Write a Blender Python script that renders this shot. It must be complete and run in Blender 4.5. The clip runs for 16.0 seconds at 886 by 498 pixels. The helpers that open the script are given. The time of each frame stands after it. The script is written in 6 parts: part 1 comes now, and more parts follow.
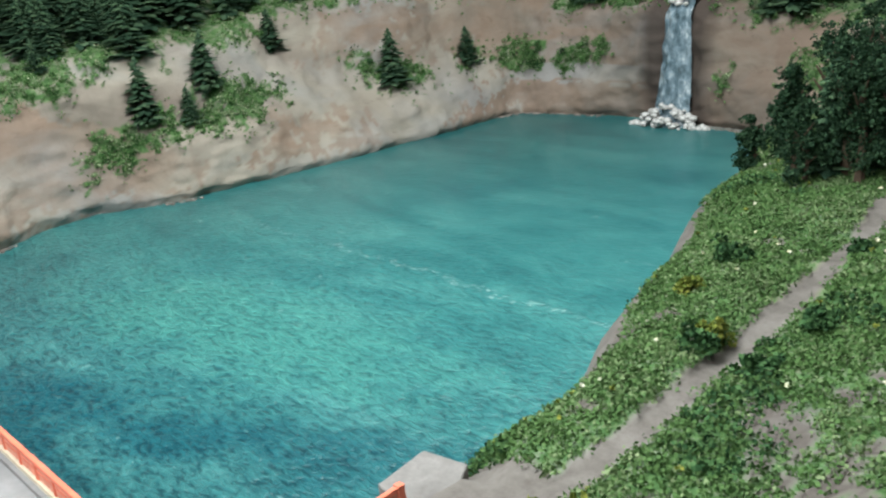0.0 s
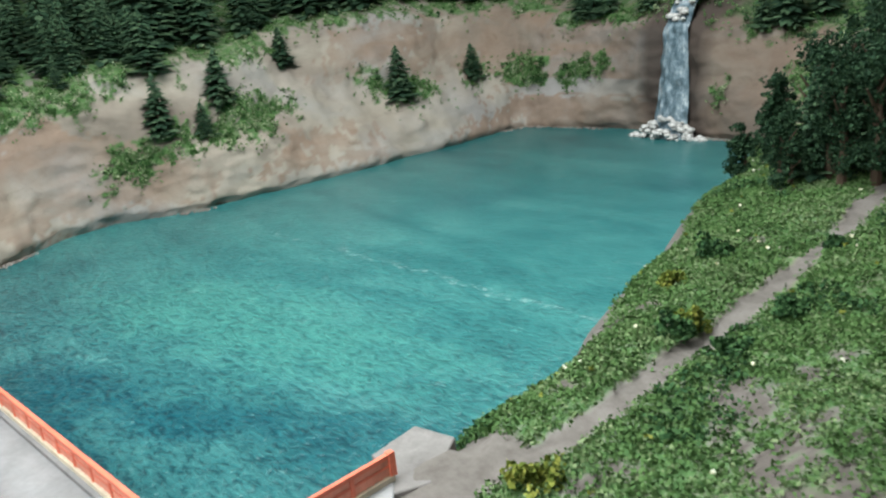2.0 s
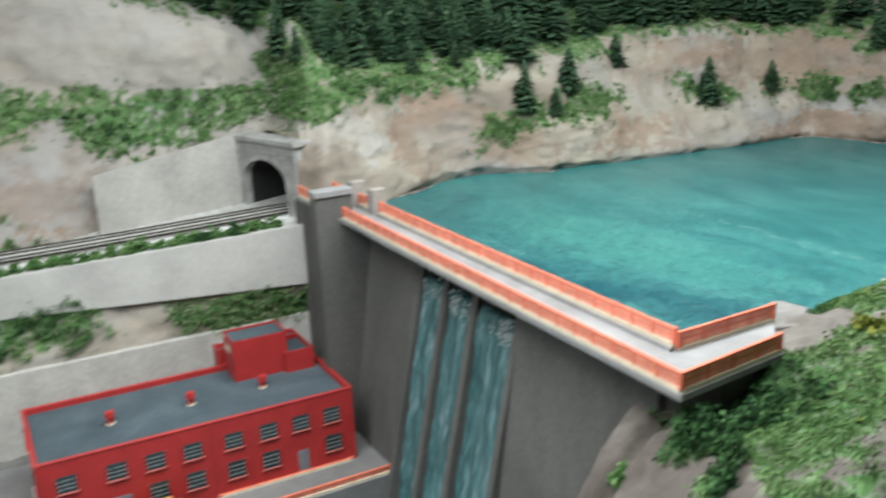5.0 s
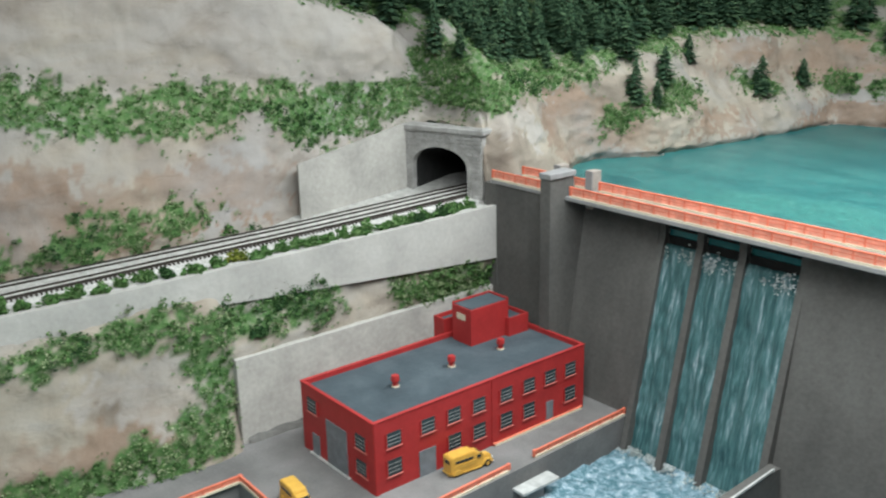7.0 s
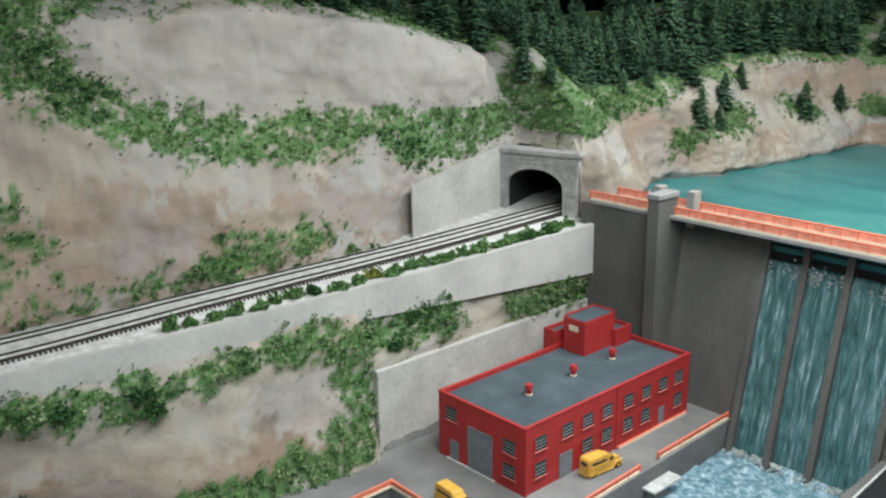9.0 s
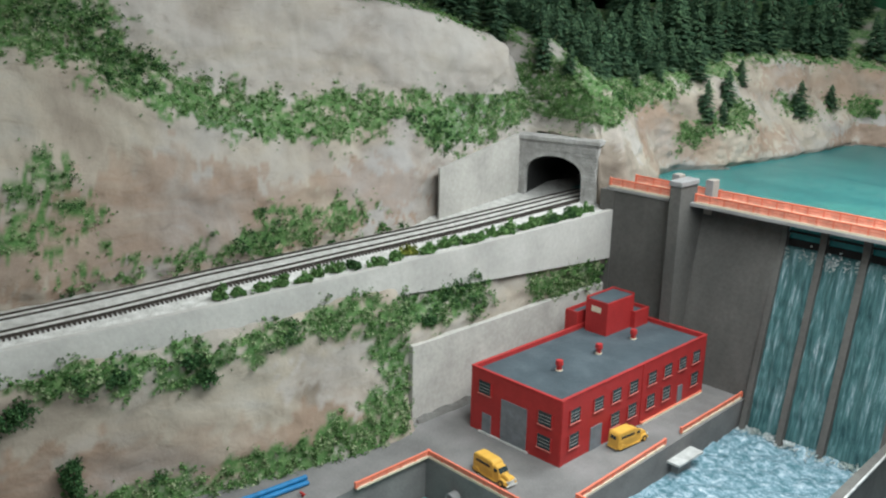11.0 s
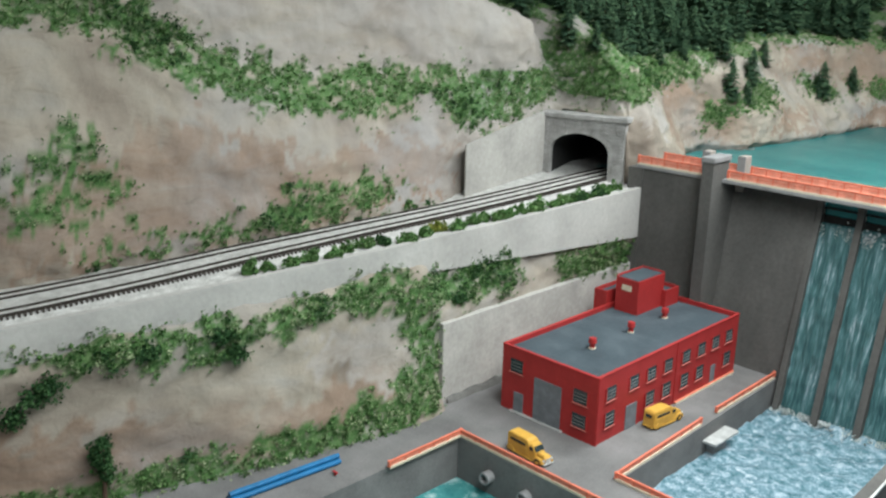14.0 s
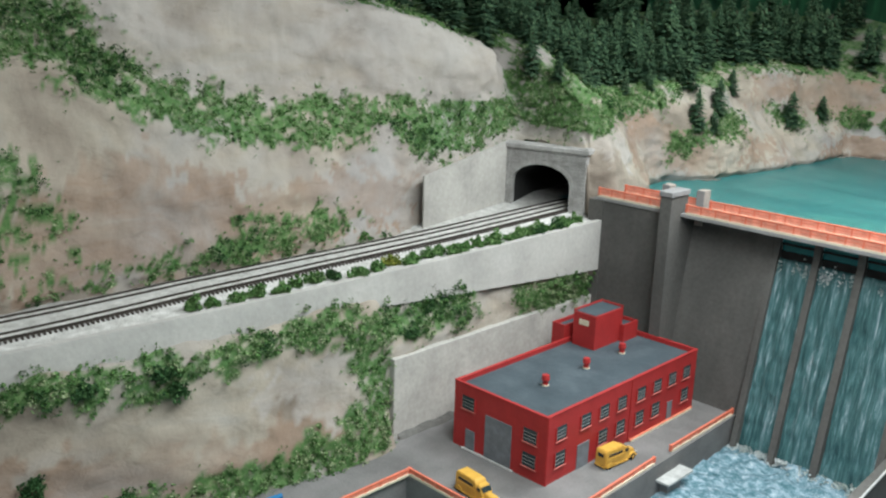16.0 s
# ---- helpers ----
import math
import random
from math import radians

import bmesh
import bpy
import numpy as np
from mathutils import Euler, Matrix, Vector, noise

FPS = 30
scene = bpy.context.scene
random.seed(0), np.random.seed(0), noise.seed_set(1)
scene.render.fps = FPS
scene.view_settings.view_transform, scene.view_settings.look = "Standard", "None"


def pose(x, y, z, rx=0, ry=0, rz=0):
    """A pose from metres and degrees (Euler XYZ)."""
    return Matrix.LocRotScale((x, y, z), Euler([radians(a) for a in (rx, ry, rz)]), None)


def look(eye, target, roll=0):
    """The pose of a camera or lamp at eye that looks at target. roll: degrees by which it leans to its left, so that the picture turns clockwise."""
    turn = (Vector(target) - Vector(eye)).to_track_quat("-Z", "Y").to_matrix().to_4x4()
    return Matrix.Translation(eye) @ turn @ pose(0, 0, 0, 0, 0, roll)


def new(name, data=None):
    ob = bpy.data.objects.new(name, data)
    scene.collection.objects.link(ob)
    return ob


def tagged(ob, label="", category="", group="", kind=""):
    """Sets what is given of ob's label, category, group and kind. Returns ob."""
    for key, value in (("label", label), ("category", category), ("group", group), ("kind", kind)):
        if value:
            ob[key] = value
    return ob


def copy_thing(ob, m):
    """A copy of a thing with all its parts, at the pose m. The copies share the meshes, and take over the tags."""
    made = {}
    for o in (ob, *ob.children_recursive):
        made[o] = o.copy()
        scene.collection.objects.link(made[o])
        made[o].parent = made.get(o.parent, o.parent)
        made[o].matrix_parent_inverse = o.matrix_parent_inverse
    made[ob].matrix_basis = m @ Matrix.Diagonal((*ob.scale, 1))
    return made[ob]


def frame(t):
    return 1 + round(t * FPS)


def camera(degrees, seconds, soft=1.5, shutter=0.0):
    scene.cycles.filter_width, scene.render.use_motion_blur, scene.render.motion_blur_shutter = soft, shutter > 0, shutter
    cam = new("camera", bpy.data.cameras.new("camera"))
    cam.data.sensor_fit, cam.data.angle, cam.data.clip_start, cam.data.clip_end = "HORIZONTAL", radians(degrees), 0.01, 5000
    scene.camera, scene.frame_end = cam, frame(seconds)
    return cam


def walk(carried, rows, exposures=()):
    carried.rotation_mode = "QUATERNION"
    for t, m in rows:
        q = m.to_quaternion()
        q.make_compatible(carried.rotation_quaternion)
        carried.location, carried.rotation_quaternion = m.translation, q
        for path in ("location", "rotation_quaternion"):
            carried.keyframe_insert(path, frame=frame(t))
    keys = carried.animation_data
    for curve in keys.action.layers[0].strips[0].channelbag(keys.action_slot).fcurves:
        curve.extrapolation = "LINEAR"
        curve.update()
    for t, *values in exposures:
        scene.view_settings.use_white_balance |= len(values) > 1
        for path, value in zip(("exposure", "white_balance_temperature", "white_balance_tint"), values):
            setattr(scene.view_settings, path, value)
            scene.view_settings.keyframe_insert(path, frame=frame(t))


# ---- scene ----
cam = camera(51.0, 16.0, 2.2, 0.5)
PATH = [
    (0, (0.9765, -0.0483, 1.6742), (-0.4493, 1.1995, 1.0338), -6.24),
    (0.5, (0.9699, -0.0575, 1.6704), (-0.4615, 1.1860, 1.0342), -5.70),
    (1, (0.9713, -0.0573, 1.6568), (-0.4767, 1.1667, 1.0203), -6.38),
    (1.5, (0.9731, -0.0526, 1.6375), (-0.4949, 1.1451, 0.9969), -5.82),
    (2, (1.0263, -0.0709, 1.6666), (-0.4301, 1.1649, 1.0734), -6.68),
    (2.5, (1.0521, -0.1207, 1.6717), (-0.4258, 1.0912, 1.0825), -5.90),
    (3, (1.0682, -0.1848, 1.6661), (-0.4264, 1.0033, 1.0706), -5.37),
    (3.5, (1.0725, -0.2390, 1.6369), (-0.4333, 0.9164, 1.0061), -4.10),
    (4, (1.0999, -0.2631, 1.6462), (-0.4954, 0.7827, 1.0453), -2.29),
    (4.3, (1.1291, -0.2902, 1.6680), (-0.5089, 0.7036, 1.0940), -2.09),
    (4.5, (1.1529, -0.3298, 1.6813), (-0.5065, 0.6295, 1.1100), -2.88),
    (5, (1.2317, -0.4648, 1.7016), (-0.4794, 0.4154, 1.1563), -2.81),
    (5.2, (1.2389, -0.5310, 1.7009), (-0.4846, 0.3118, 1.1361), -2.23),
    (7.3, (0.9645, -1.2121, 1.7530), (-0.4858, 0.0332, 1.1651), -0.17),
    (7.5, (0.9375, -1.2441, 1.7387), (-0.5071, 0.0027, 1.1397), 0.86),
    (8, (0.9280, -1.2055, 1.7217), (-0.5904, -0.0431, 1.1357), 0.77),
    (8.5, (0.9265, -1.2745, 1.7434), (-0.6023, -0.1116, 1.1862), 0.70),
    (9, (0.8993, -1.4218, 1.7912), (-0.5343, -0.1400, 1.2415), -0.80),
    (9.5, (0.8700, -1.4821, 1.7773), (-0.5162, -0.1540, 1.2163), 0.63),
    (12, (0.8380, -1.5963, 1.7655), (-0.5207, -0.2299, 1.2299), 1.14),
    (12.5, (0.8440, -1.6013, 1.7707), (-0.5173, -0.2334, 1.2458), 0.92),
    (13, (0.8288, -1.5973, 1.7490), (-0.5308, -0.2292, 1.2201), 0.72),
    (13.5, (0.8197, -1.5911, 1.7473), (-0.5423, -0.2249, 1.2197), 0.94),
    (14, (0.7827, -1.5892, 1.7236), (-0.5757, -0.2320, 1.1644), 1.25),
    (14.1, (0.7938, -1.5884, 1.7346), (-0.5786, -0.2507, 1.1625), 0.81),
    (14.5, (0.7619, -1.5624, 1.7361), (-0.6091, -0.2106, 1.1947), 1.22),
    (15, (0.7814, -1.5156, 1.7508), (-0.5746, -0.1456, 1.2176), 0.80),
    (15.5, (0.7981, -1.5000, 1.7357), (-0.5513, -0.1272, 1.1927), 1.10),
    (16, (0.8107, -1.5230, 1.7525), (-0.5416, -0.1470, 1.2253), 1.84),
]
walk(cam, [(t, look(eye, target, roll)) for t, eye, target, roll in PATH], exposures=((0.0, -0.16), (3.0, -0.16), (5.0, 0.04), (16.0, 0.05)))

# world and lamps: a closed hobby room lit by ceiling tubes
world = bpy.data.worlds.new("room_air")
world.use_nodes = True
scene.world = world
world.node_tree.nodes["Background"].inputs[0].default_value = (0.75, 0.85, 1.0, 1)
world.node_tree.nodes["Background"].inputs[1].default_value = 0.02
LAMP_POWER = 24.0


def lamp(x, y, rz):
    data = bpy.data.lights.new("tube_light", "AREA")
    data.shape, data.size, data.size_y, data.energy = "RECTANGLE", 1.2, 0.4, LAMP_POWER
    data.color = (0.93, 1.0, 1.0)
    ob = new("tube_light", data)
    ob.matrix_world = pose(x, y, 2.35, 0, 0, rz)
    return ob


LAMPS = [(0.3, 0.55, 90), (0.5, -0.4, 90), (0.9, -1.25, 90)]
for lx, ly, lr in LAMPS:
    lamp(lx, ly, lr)


# ---- materials ----
def ramp(nt, fac, stops):
    r = nt.nodes.new("ShaderNodeValToRGB")
    while len(r.color_ramp.elements) < len(stops):
        r.color_ramp.elements.new(0.5)
    for e, (p, c) in zip(r.color_ramp.elements, stops):
        e.position, e.color = p, (*c, 1)
    nt.links.new(fac, r.inputs[0])
    return r.outputs[0]


def noise_out(nt, scale, detail=4.0, rough=0.55, stretch=None, distort=0.0):
    g = nt.nodes.new("ShaderNodeTexCoord")
    src = g.outputs["Object"]
    if stretch:
        m = nt.nodes.new("ShaderNodeMapping")
        m.inputs["Scale"].default_value = stretch
        nt.links.new(src, m.inputs[0])
        src = m.outputs[0]
    n = nt.nodes.new("ShaderNodeTexNoise")
    n.inputs["Scale"].default_value, n.inputs["Detail"].default_value = scale, detail
    n.inputs["Roughness"].default_value, n.inputs["Distortion"].default_value = rough, distort
    nt.links.new(src, n.inputs[0])
    return n.outputs[0]


def mixed(nt, a, b, fac, kind="MIX"):
    m = nt.nodes.new("ShaderNodeMix")
    m.data_type, m.blend_type = "RGBA", kind
    for sock, v in ((m.inputs[6], a), (m.inputs[7], b)):
        if isinstance(v, tuple):
            sock.default_value = (*v, 1)
        else:
            nt.links.new(v, sock)
    if isinstance(fac, (int, float)):
        m.inputs[0].default_value = fac
    else:
        nt.links.new(fac, m.inputs[0])
    return m.outputs[2]


def base_mat(name, rough=0.8, metal=0.0, spec=0.5):
    m = bpy.data.materials.new(name)
    m.use_nodes = True
    nt = m.node_tree
    b = nt.nodes["Principled BSDF"]
    b.inputs["Roughness"].default_value, b.inputs["Metallic"].default_value = rough, metal
    b.inputs["Specular IOR Level"].default_value = spec
    return m, nt, b


def bump(nt, b, height, strength, dist):
    n = nt.nodes.new("ShaderNodeBump")
    n.inputs["Strength"].default_value, n.inputs["Distance"].default_value = strength, dist
    nt.links.new(height, n.inputs["Height"])
    nt.links.new(n.outputs[0], b.inputs["Normal"])


def speckled(name, dark, mid, light, scale=20.0, fine=160.0, rough=0.85, metal=0.0, amount=0.35, relief=0.35, dist=0.002, stretch=None, spec=0.3):
    """A surface with broad stains and fine grain."""
    m, nt, b = base_mat(name, rough, metal, spec)
    broad = noise_out(nt, scale, 5.0, 0.6, stretch)
    col = ramp(nt, broad, [(0.3, dark), (0.52, mid), (0.72, light)])
    grain = noise_out(nt, fine, 3.0, 0.6)
    g = ramp(nt, grain, [(0.3, (0.45, 0.45, 0.45)), (0.7, (1.0, 1.0, 1.0))])
    col = mixed(nt, col, g, amount, "MULTIPLY")
    nt.links.new(col, b.inputs["Base Color"])
    bump(nt, b, grain, relief, dist)
    return m


def rock_mat():
    m, nt, b = base_mat("painted_plaster_rock", 0.92, 0.0, 0.15)
    broad = noise_out(nt, 4.2, 4.0, 0.55, (1.0, 1.0, 1.5), 0.6)
    col = ramp(nt, broad, [(0.27, (0.178, 0.147, 0.123)), (0.42, (0.263, 0.224, 0.187)), (0.53, (0.337, 0.297, 0.248)), (0.66, (0.305, 0.286, 0.259)), (0.78, (0.376, 0.347, 0.308))])
    grey = ramp(nt, noise_out(nt, 3.1, 4.0, 0.5, (1.0, 0.8, 1.3), 0.5), [(0.5, (0, 0, 0)), (0.66, (1, 1, 1))])
    col = mixed(nt, col, (0.290, 0.273, 0.264), grey)
    # brown and grey washes brushed over whole faces
    for key, tint, amount in (("brown", (0.248, 0.174, 0.131), 0.85), ("pale", (0.359, 0.334, 0.315), 0.8)):
        a = nt.nodes.new("ShaderNodeAttribute")
        a.attribute_name = key
        soft = nt.nodes.new("ShaderNodeMath")
        soft.operation = "MULTIPLY"
        nt.links.new(a.outputs["Fac"], soft.inputs[0])
        nt.links.new(ramp(nt, noise_out(nt, 6.5, 5.0, 0.62, (1.0, 0.7, 1.6), 0.8), [(0.34, (0.1, 0.1, 0.1)), (0.6, (amount, amount, amount))]), soft.inputs[1])
        col = mixed(nt, col, tint, soft.outputs[0])
    wash = ramp(nt, noise_out(nt, 12.0, 5.0, 0.6, (1.3, 1.3, 0.6), 0.5), [(0.3, (0.7, 0.67, 0.65)), (0.6, (1, 1, 1))])
    col = mixed(nt, col, wash, 0.5, "MULTIPLY")
    # dry-brushed scuffs, dark and pale
    streak = ramp(nt, noise_out(nt, 38.0, 6.0, 0.7, (1.0, 0.45, 1.3), 0.8), [(0.3, (0.62, 0.58, 0.55)), (0.42, (0.97, 0.96, 0.95)), (0.62, (1, 1, 1)), (0.74, (1.22, 1.2, 1.17))])
    col = mixed(nt, col, streak, 0.5, "MULTIPLY")
    # green scatter glued on by hand, with gaps down to the plaster
    at = nt.nodes.new("ShaderNodeAttribute")
    at.attribute_name = "turf"
    gap = nt.nodes.new("ShaderNodeMath")
    gap.operation = "MULTIPLY"
    nt.links.new(at.outputs["Fac"], gap.inputs[0])
    nt.links.new(ramp(nt, noise_out(nt, 95.0, 4.0, 0.7), [(0.34, (0.4, 0.4, 0.4)), (0.5, (0.97, 0.97, 0.97))]), gap.inputs[1])
    tcol = ramp(nt, noise_out(nt, 70.0, 5.0, 0.75), [(0.3, (0.032, 0.08, 0.024)), (0.5, (0.065, 0.145, 0.045)), (0.7, (0.14, 0.22, 0.09))])
    col = mixed(nt, col, tcol, gap.outputs[0])
    soil = nt.nodes.new("ShaderNodeAttribute")
    soil.attribute_name = "path"
    pcol = ramp(nt, noise_out(nt, 36.0, 6.0, 0.7), [(0.3, (0.095, 0.082, 0.073)), (0.5, (0.147, 0.13, 0.118)), (0.72, (0.2, 0.18, 0.166))])
    col = mixed(nt, col, pcol, soil.outputs["Fac"])
    dark_brown = nt.nodes.new("ShaderNodeAttribute")
    dark_brown.attribute_name = "dark_brown"
    col = mixed(nt, col, (0.055, 0.042, 0.036), dark_brown.outputs["Fac"])
    nt.links.new(col, b.inputs["Base Color"])
    bump(nt, b, noise_out(nt, 30.0, 7.0, 0.62, (1.0, 1.0, 1.2), 0.3), 0.6, 0.006)
    return m


def leaf_mat(name, dark, mid, light, patchiness=0.8):
    m, nt, b = base_mat(name, 0.85, 0.0, 0.15)
    g = nt.nodes.new("ShaderNodeNewGeometry")
    col = ramp(nt, g.outputs["Random Per Island"], [(0.0, dark), (0.5, mid), (1.0, light)])
    patch = ramp(nt, noise_out(nt, 16.0, 3.0, 0.6), [(0.35, (0.55, 0.6, 0.5)), (0.65, (1.1, 1.05, 1.0))])
    col = mixed(nt, col, patch, patchiness, "MULTIPLY")
    nt.links.new(col, b.inputs["Base Color"])
    return m


def plain(name, c, rough=0.5, metal=0.0, vary=0.25, scale=60.0):
    d = tuple(v * (1 - vary) for v in c)
    l = tuple(min(1.0, v * (1 + vary)) for v in c)
    return speckled(name, d, c, l, scale, scale * 6, rough, metal, 0.25, 0.15, 0.0006)


ROCK = rock_mat()
CONCRETE = speckled("dam_concrete", (0.085, 0.082, 0.078), (0.115, 0.11, 0.104), (0.15, 0.145, 0.138), 9.0, 140.0, 0.9, stretch=(1, 1, 0.45))
DECK = speckled("deck_concrete", (0.2, 0.197, 0.198), (0.25, 0.246, 0.248), (0.3, 0.296, 0.298), 18.0, 200.0, 0.85, amount=0.2)
WALL_PLASTER = speckled("plaster_wall", (0.34, 0.33, 0.315), (0.425, 0.41, 0.39), (0.50, 0.485, 0.465), 7.0, 120.0, 0.9, amount=0.2)
YARD = speckled("yard_asphalt", (0.13, 0.125, 0.125), (0.175, 0.17, 0.168), (0.22, 0.21, 0.21), 11.0, 260.0, 0.9, amount=0.35)
RED = plain("red_paint", (0.36, 0.028, 0.028), 0.5, 0.0, 0.12, 30)
ORANGE = plain("orange_paint", (0.74, 0.19, 0.115), 0.45, 0.0, 0.15, 40)
CREAM = plain("cream_trim", (0.62, 0.55, 0.42), 0.7, 0.0, 0.15, 40)
ROOF = speckled("roof_felt", (0.042, 0.058, 0.07), (0.06, 0.08, 0.095), (0.085, 0.108, 0.125), 16.0, 200.0, 0.75, amount=0.2)
GREY_DOOR = plain("grey_door", (0.17, 0.185, 0.205), 0.5)
STEEL = plain("light_steel", (0.55, 0.55, 0.54), 0.4, 0.2)
WIN_BAR = plain("grey_glazing_bar", (0.2, 0.21, 0.21), 0.5)
SILL_RED = plain("faded_red_sill", (0.5, 0.14, 0.12), 0.6)
ORANGE_PALE = plain("pale_orange_lattice", (0.8, 0.33, 0.24), 0.55)
GLASS = plain("dark_glass", (0.03, 0.045, 0.05), 0.08, 0.0, 0.2)
YELLOW = plain("yellow_paint", (0.60, 0.345, 0.065), 0.4, 0.0, 0.1)
TYRE = plain("tyre_rubber", (0.02, 0.02, 0.02), 0.8)
BLUE = plain("blue_pipe_paint", (0.015, 0.15, 0.34), 0.45)
BALLAST = speckled("light_ballast", (0.42, 0.41, 0.39), (0.58, 0.57, 0.55), (0.72, 0.71, 0.69), 60.0, 420.0, 0.95, amount=0.6, relief=0.9, dist=0.002)
TIE = plain("dark_tie", (0.06, 0.05, 0.045), 0.85)
RAIL = plain("rusty_rail", (0.05, 0.042, 0.036), 0.5, 0.3)
APRON = speckled("worn_apron", (0.17, 0.155, 0.148), (0.225, 0.208, 0.198), (0.28, 0.26, 0.25), 30.0, 200.0, 0.9)
TAN_BLOCK = speckled("tan_block", (0.26, 0.225, 0.2), (0.33, 0.29, 0.26), (0.4, 0.355, 0.32), 30.0, 200.0, 0.9)
WING_PLASTER = speckled("weathered_plaster", (0.31, 0.297, 0.278), (0.41, 0.393, 0.368), (0.5, 0.48, 0.45), 9.0, 120.0, 0.9, amount=0.3)
STONE = speckled("cut_stone", (0.22, 0.215, 0.205), (0.33, 0.32, 0.31), (0.42, 0.41, 0.40), 40.0, 260.0, 0.9)
# near-black, mostly for hollows whose shade is put into the colour
NEAR_BLACK = plain("near_black", (0.022, 0.022, 0.022), 0.95)
BARK = plain("bark", (0.09, 0.06, 0.04), 0.9)
NEEDLE = leaf_mat("conifer_needles", (0.018, 0.045, 0.027), (0.042, 0.09, 0.052), (0.095, 0.16, 0.09))
FOLIAGE = leaf_mat("ground_foam", (0.038, 0.1, 0.03), (0.085, 0.195, 0.06), (0.2, 0.31, 0.135))
FOLIAGE_BANK = leaf_mat("bank_foam", (0.06, 0.122, 0.038), (0.078, 0.155, 0.05), (0.115, 0.2, 0.072), 0.55)
LICHEN_BANK = leaf_mat("bank_lichen", (0.1, 0.17, 0.065), (0.15, 0.222, 0.098), (0.22, 0.285, 0.15), 0.5)
FOLIAGE_DARK = leaf_mat("dark_foam", (0.014, 0.042, 0.018), (0.034, 0.092, 0.034), (0.08, 0.165, 0.065))
LEAF_TREE = leaf_mat("tree_leaves", (0.009, 0.025, 0.014), (0.021, 0.054, 0.028), (0.05, 0.1, 0.052))
FOLIAGE_PALE = leaf_mat("pale_lichen", (0.11, 0.17, 0.08), (0.22, 0.29, 0.155), (0.4, 0.45, 0.3))
FOLIAGE_YELLOW = leaf_mat("yellow_foam", (0.08, 0.115, 0.02), (0.17, 0.21, 0.04), (0.34, 0.34, 0.08))
BLOSSOM = leaf_mat("blossom", (0.7, 0.68, 0.5), (0.8, 0.8, 0.72), (0.85, 0.8, 0.5))
ROOM_PAINT = plain("room_wall_paint", (0.78, 0.77, 0.74), 0.8, 0.0, 0.05, 3)
ROOM_FLOOR = plain("room_floor_vinyl", (0.25, 0.23, 0.2), 0.6, 0.0, 0.15, 6)


# ---- mesh helpers ----
def part(name, bm, material, parent=None, label="", smooth=False):
    me = bpy.data.meshes.new(name)
    bm.to_mesh(me)
    bm.free()
    me.materials.append(material)
    if smooth:
        me.shade_smooth()
    ob = new(name, me)
    if parent:
        ob.parent = parent
    if label:
        ob["label"] = label
    return ob


def raw(name, verts, faces, material, parent=None, smooth=False):
    me = bpy.data.meshes.new(name)
    me.from_pydata(verts, [], faces)
    me.materials.append(material)
    if smooth:
        me.shade_smooth()
    me.update()
    ob = new(name, me)
    if parent:
        ob.parent = parent
    return ob


def base(name, x, y, z, label, category, group="", kind="", rz=0):
    ob = new(name)
    ob.empty_display_size = 0.02
    ob.matrix_world = pose(x, y, z, 0, 0, rz)
    return tagged(ob, label, category, group, kind)


def box(lo, hi, bevel=0.0, bm=None, taper=0.0):
    own = bm is None
    bm = bm or bmesh.new()
    (x0, y0, z0), (x1, y1, z1) = lo, hi
    t = taper
    vs = [bm.verts.new(p) for p in ((x0, y0, z0), (x1, y0, z0), (x1, y1, z0), (x0, y1, z0), (x0 + t, y0 + t, z1), (x1 - t, y0 + t, z1), (x1 - t, y1 - t, z1), (x0 + t, y1 - t, z1))]
    fs = [bm.faces.new([vs[i] for i in f]) for f in ((0, 3, 2, 1), (4, 5, 6, 7), (0, 1, 5, 4), (1, 2, 6, 5), (2, 3, 7, 6), (3, 0, 4, 7))]
    if bevel:
        es = {e for f in fs for e in f.edges}
        bmesh.ops.bevel(bm, geom=list(es), offset=bevel, segments=1, affect="EDGES")
    return bm


def prism(poly, z0, z1, bevel=0.0):
    """An upright block on the outline poly (x, y), counter-clockwise."""
    bm = bmesh.new()
    lo = [bm.verts.new((x, y, z0)) for x, y in poly]
    hi = [bm.verts.new((x, y, z1)) for x, y in poly]
    n = len(poly)
    bm.faces.new(lo[::-1])
    bm.faces.new(hi)
    for i in range(n):
        bm.faces.new((lo[i], lo[(i + 1) % n], hi[(i + 1) % n], hi[i]))
    if bevel:
        bmesh.ops.bevel(bm, geom=list(bm.edges), offset=bevel, segments=1, affect="EDGES")
    return bm


def tube(points, r, seg=8, bm=None, cap=True, r1=None):
    """A round bar along the points."""
    bm = bm or bmesh.new()
    pts = [Vector(p) for p in points]
    rings = []
    for i, p in enumerate(pts):
        d = (pts[min(i + 1, len(pts) - 1)] - pts[max(i - 1, 0)]).normalized()
        a = d.cross(Vector((0.13, 0.27, 1.0)) if abs(d.z) < 0.9 else Vector((1, 0.2, 0))).normalized()
        b = d.cross(a)
        rr = r if r1 is None else r + (r1 - r) * i / (len(pts) - 1)
        rings.append([bm.verts.new(p + rr * (math.cos(k * math.tau / seg) * a + math.sin(k * math.tau / seg) * b)) for k in range(seg)])
    for r0_, r1_ in zip(rings, rings[1:]):
        for k in range(seg):
            bm.faces.new((r0_[k], r0_[(k + 1) % seg], r1_[(k + 1) % seg], r1_[k]))
    if cap:
        bm.faces.new(rings[0][::-1])
        bm.faces.new(rings[-1])
    return bm


def lerp(a, b, f):
    return a + (b - a) * f


